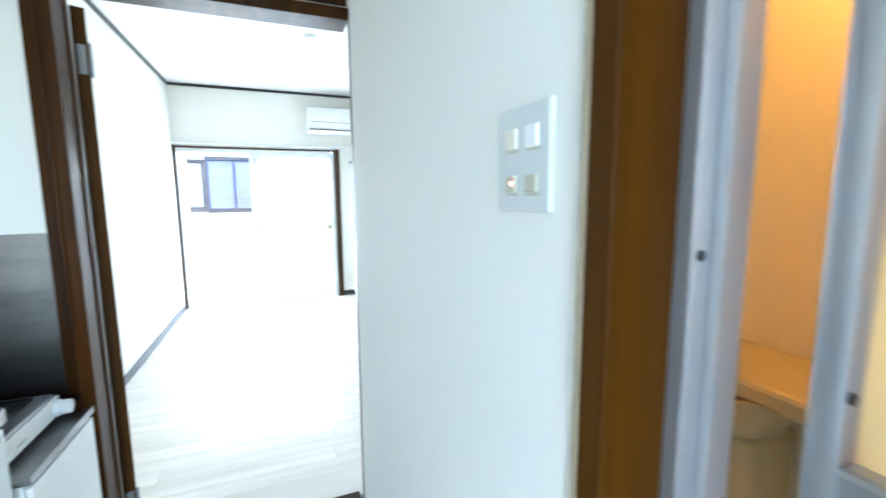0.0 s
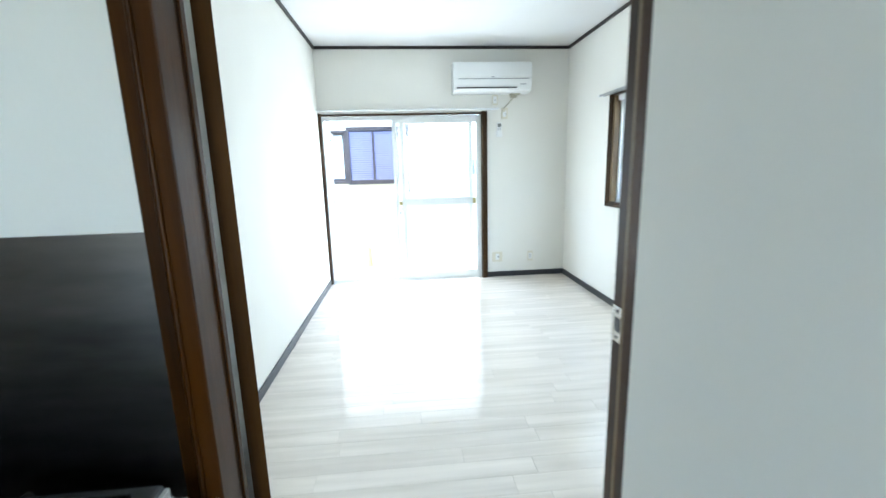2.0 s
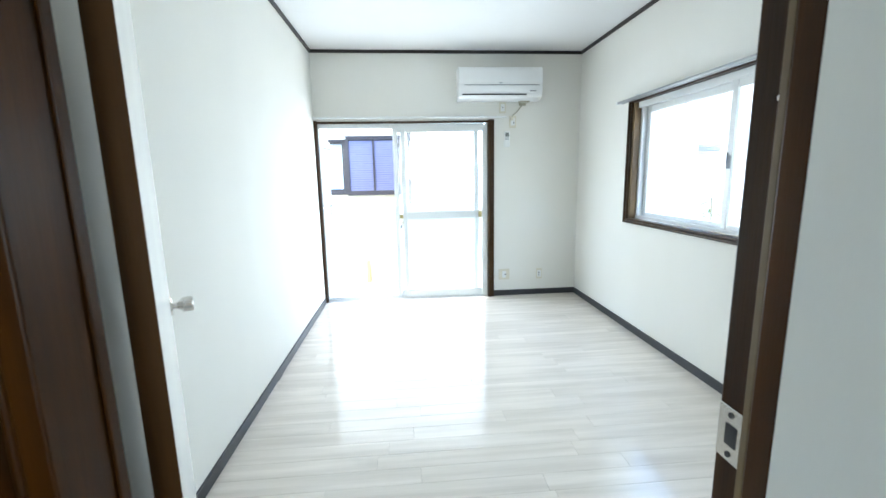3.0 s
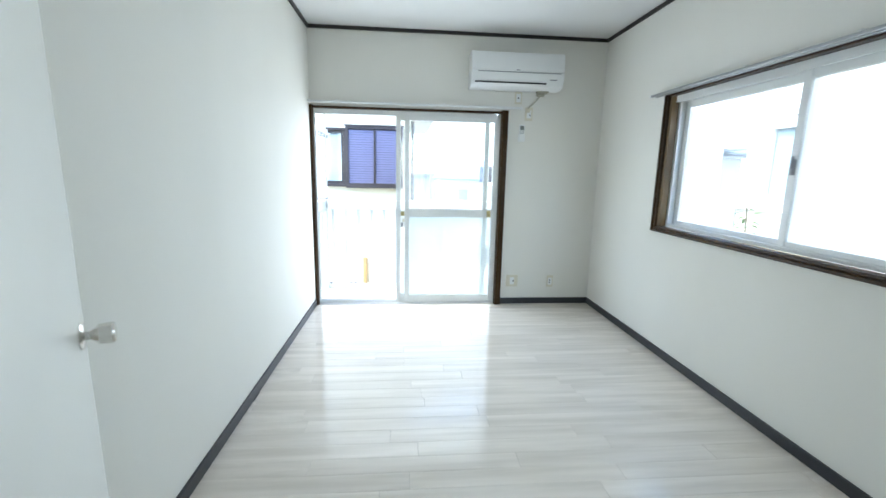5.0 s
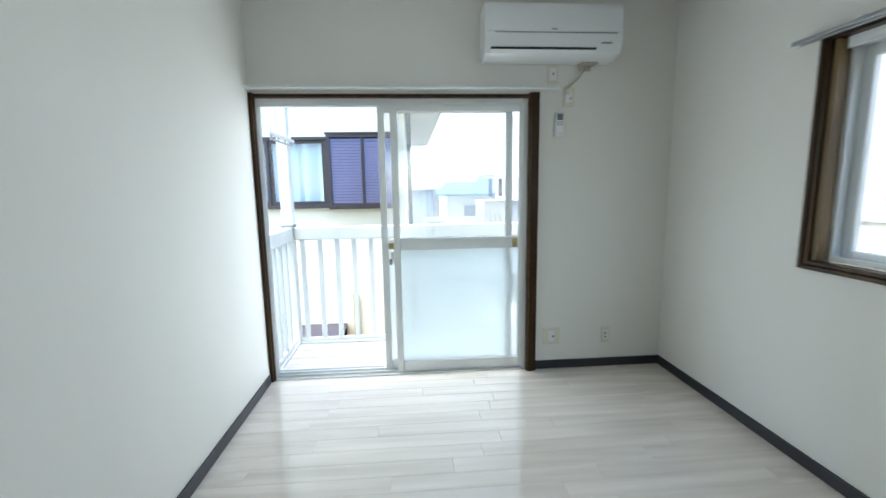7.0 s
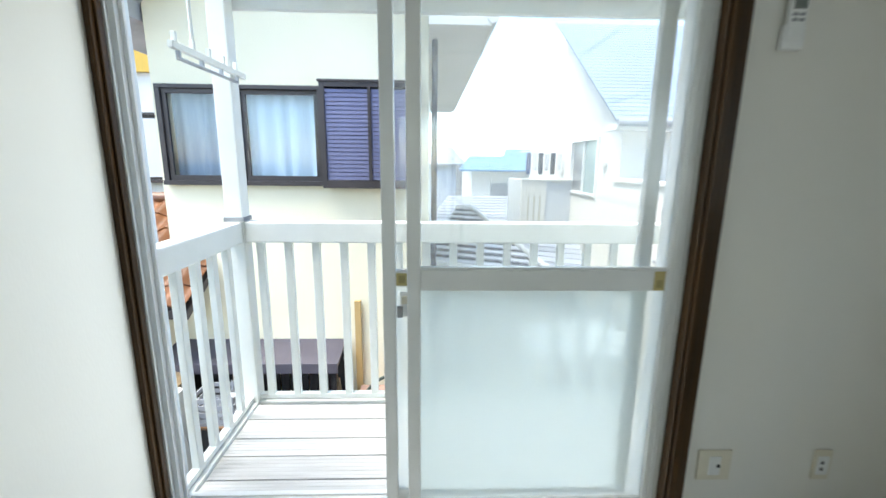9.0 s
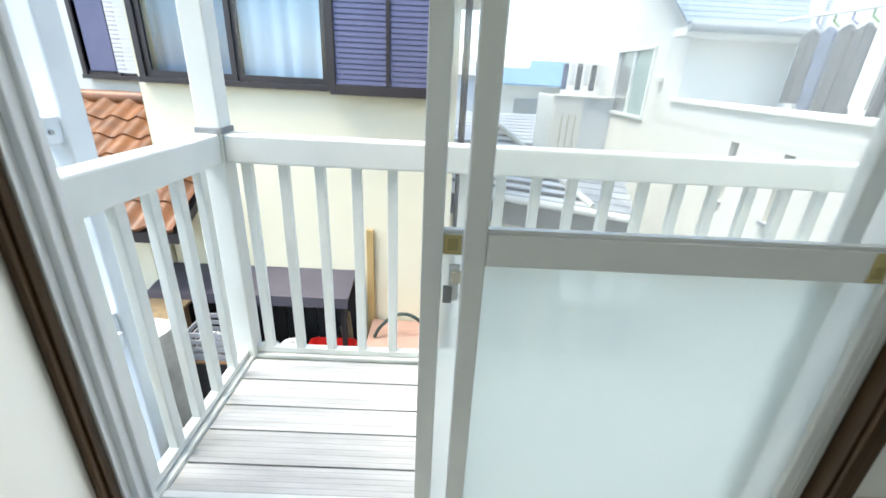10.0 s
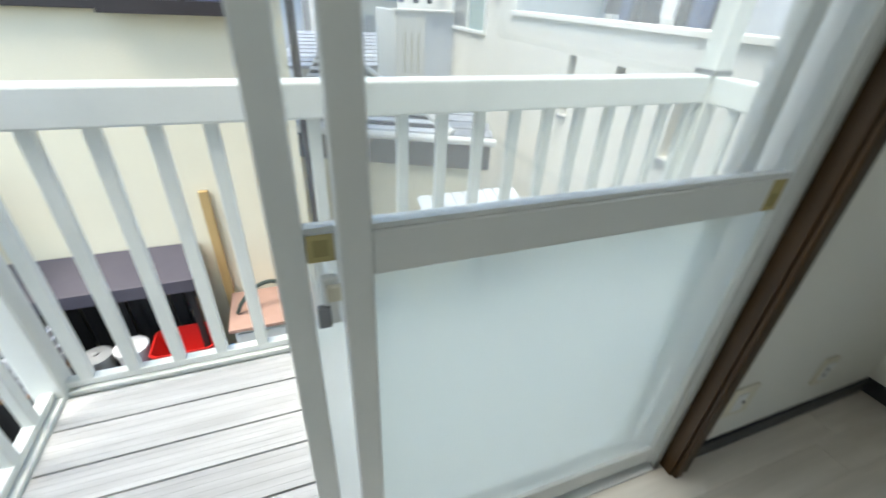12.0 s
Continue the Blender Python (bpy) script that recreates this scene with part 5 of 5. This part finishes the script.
part("coil", rods([(0.27 + 0.50 * k / 16, 2.35 + 0.05 * math.sin(math.pi * k / 16), -0.964 + 0.21 * math.sin(math.pi * k / 16) ** 0.7) for k in range(17)], 0.015), M_HOSE, ho, smooth=True)
bs = thing("blue_stick", "short bright blue plastic rod", "rod", (0.2, 2.19, GZ))
part("rod", rods([(0.19, 2.17, GZ), (0.215, 2.17, -1.10)], 0.011), mat("bright_blue_plastic", (0.03, 0.25, 0.60), rough=0.4), bs)
cb = thing("wooden_cabinet", "brown board cabinet under the annex eaves", "cabinet", (-1.15, 2.15, GZ))
part("body", boxes((-1.76, -1.24, 1.98, 2.28, GZ, -0.66), bev=0.004), M_CARD, cb)
part("top", boxes((-1.79, -1.21, 1.95, 2.30, -0.6595, -0.635), bev=0.003), M_BAMBOO, cb)
tp = thing("covered_stack", "stack draped in crumpled translucent white sheeting", "tarpaulin", (-1.15, 1.65, GZ))
bm = bmesh.new()
NX, NZ = 26, 22
grid = []
for j in range(NZ + 1):
    f = j / NZ
    r = []
    for i in range(NX + 1):
        a = 2 * math.pi * i / NX
        hx, hy = 0.15 + 0.08 * (1 - f), 0.13 + 0.07 * (1 - f)
        c, sn = math.cos(a), math.sin(a)
        q = 1 / ((abs(c) ** 5 + abs(sn) ** 5) ** 0.2)
        fold = 1 + 0.12 * (1 - 0.6 * f) * math.sin(7 * a + 2.5 * f) + 0.05 * noise.noise(Vector((3 * c, 3 * sn, 4 * f)))
        r.append(bm.verts.new((-1.15 + hx * c * q * fold, 1.68 + hy * sn * q * fold, GZ + 1.24 * f)))
    grid.append(r)
for j in range(NZ):
    for i in range(NX):
        bm.faces.new((grid[j][i], grid[j][i + 1], grid[j + 1][i + 1], grid[j + 1][i]))
cap = bm.verts.new((-1.15, 1.68, GZ + 1.27))
for i in range(NX):
    bm.faces.new((grid[NZ][i], grid[NZ][i + 1], cap))
part("sheeting", bm, M_TARP, tp, smooth=True)
cs = thing("crate_stand", "dark board box supporting a plastic crate", "box", (-0.82, 1.95, GZ))
part("box", boxes((-1.0, -0.64, 1.80, 2.08, GZ, -0.87), bev=0.006), M_FENCE, cs)
part("board", boxes((-1.02, -0.62, 1.78, 2.10, -0.8695, -0.85), bev=0.003), M_CARD, cs)
ck = thing("plastic_crate", "grey slatted plastic crate of odds and ends", "crate", (-0.82, 1.93, -0.85))
for z in (-0.83, -0.77, -0.71, -0.65):
    part("band", boxes((-0.99, -0.65, 1.80, 1.808, z, z + 0.035), (-0.99, -0.65, 2.062, 2.07, z, z + 0.035), (-0.99, -0.982, 1.808, 2.062, z, z + 0.035), (-0.658, -0.65, 1.808, 2.062, z, z + 0.035)), M_CRATE, ck)
for x in (-0.985, -0.87, -0.77, -0.66):
    for y in (1.808, 2.062):
        part("upright", boxes((x - 0.008, x + 0.008, y - 0.005, y + 0.005, -0.85, -0.6)), M_CRATE, ck)
part("base", boxes((-0.99, -0.65, 1.80, 2.07, -0.8495, -0.84)), M_CRATE, ck)
part("contents", boxes((-0.95, -0.83, 1.84, 2.0, -0.84, -0.72), (-0.8, -0.69, 1.86, 2.03, -0.84, -0.68), bev=0.02), M_PAIL, ck)
lt = thing("yard_table", "low worn wooden table among the yard clutter", "table", (-1.55, 1.33, GZ))
part("top", boxes((-1.95, -1.27, 1.12, 1.52, -0.93, -0.90), bev=0.005), M_BAMBOO, lt)
part("apron", boxes((-1.93, -1.29, 1.14, 1.16, -1.0, -0.9305), (-1.31, -1.29, 1.16, 1.50, -1.0, -0.9305)), M_CARD, lt)
for x in (-1.91, -1.31):
    for y in (1.16, 1.48):
        part("leg", boxes((x - 0.025, x + 0.025, y - 0.025, y + 0.025, GZ, -0.9305), bev=0.003), M_CARD, lt)
for k, (x, y, z, r, mt, lab) in enumerate(((-1.45, 1.36, -0.90, 0.10, M_YPLATE, "yellowed cloth bundle on the yard table"), (-1.68, 1.30, -0.90, 0.12, M_PAIL, "crumpled pale plastic sack on the yard table"), (-1.20, 1.30, GZ, 0.20, M_CRATE, "grey sack among the yard clutter"), (-0.95, 1.52, GZ, 0.15, M_CARD, "brown paper sack beside the sheeted stack"))):
    b = thing("sack", lab, "sack", (x, y, z), group="sacks in the yard")
    bm = bmesh.new()
    bmesh.ops.create_icosphere(bm, subdivisions=3, radius=r)
    for v in bm.verts:
        v.co *= 1 + 0.28 * noise.noise(v.co * 9 + Vector((k * 7, 0, 0)))
        v.co.z = max(v.co.z * 0.85, -0.6 * r)
        v.co += Vector((x, y, z + 0.6 * r))
    part("bag", bm, mt, b, smooth=True)
gp = thing("green_net_basket", "green net basket under the yard table", "basket", (-1.45, 1.42, GZ))
part("tub", lathe([(0.12, 0), (0.15, 0.42), (0.155, 0.43), (0.14, 0.425), (0.11, 0.02)], (-1.50, 1.33, GZ), 20), mat("green_plastic", (0.02, 0.14, 0.05), rough=0.5), gp, smooth=True)
kerb = solid("kerb", boxes((-2.6, -0.5, 0.93, 1.02, GZ, GZ + 0.10), bev=0.01), M_CRATE, "rough concrete kerb of the yard", "kerb")

# ---- boards of the balcony and planks of the floor ----
EDGES = (0.905, 0.765, 0.610, 0.485, 0.338, 0.215, 0.152)
for a, b in zip(EDGES, EDGES[1:]):
    w = a - b
    out = [(0.004, -0.026)]
    for k in range(6):
        a0, a1 = max(k * w / 6 + 0.0015, 0.004), min((k + 1) * w / 6 - 0.0015, w - 0.004)
        out += [(a0, 0.0), (a1, 0.0)]
        if k < 5:
            out += [(a1 + 0.0008, -0.0010), (a1 + 0.0022, -0.0010)]
    out.append((w - 0.004, -0.026))
    me = mesh_of("deck_board", extrude(out, -0.05, 2.47, "x"), M_DECK)
    piece("deck_board", me, deck, 0, b, -0.1)

PW, PL = 0.0993, 0.909
pbm = bmesh.new()
pv = [pbm.verts.new((x, y, z)) for z, i in ((-0.006, 0.0), (-0.0007, 0.0), (0.0, 0.0008)) for x, y in ((i, i), (PL - 0.0004 - i, i), (PL - 0.0004 - i, PW - 0.0004 - i), (i, PW - 0.0004 - i))]
for r in range(2):
    for k in range(4):
        pbm.faces.new((pv[4 * r + k], pv[4 * r + (k + 1) % 4], pv[4 * r + 4 + (k + 1) % 4], pv[4 * r + 4 + k]))
pbm.faces.new(pv[8:12])
plank_me = mesh_of("plank", pbm, M_PLANK)
rng = random.Random(11)
for r in range(37):
    x = -PL * rng.random()
    y = -PW * (r + 1)
    while x < W:
        a, b = max(x, 0.0), min(x + PL, W)
        if b - a > 0.02:
            piece("plank", plank_me, floor, a, y, 0, None, (b - a) / PL)
        x += PL
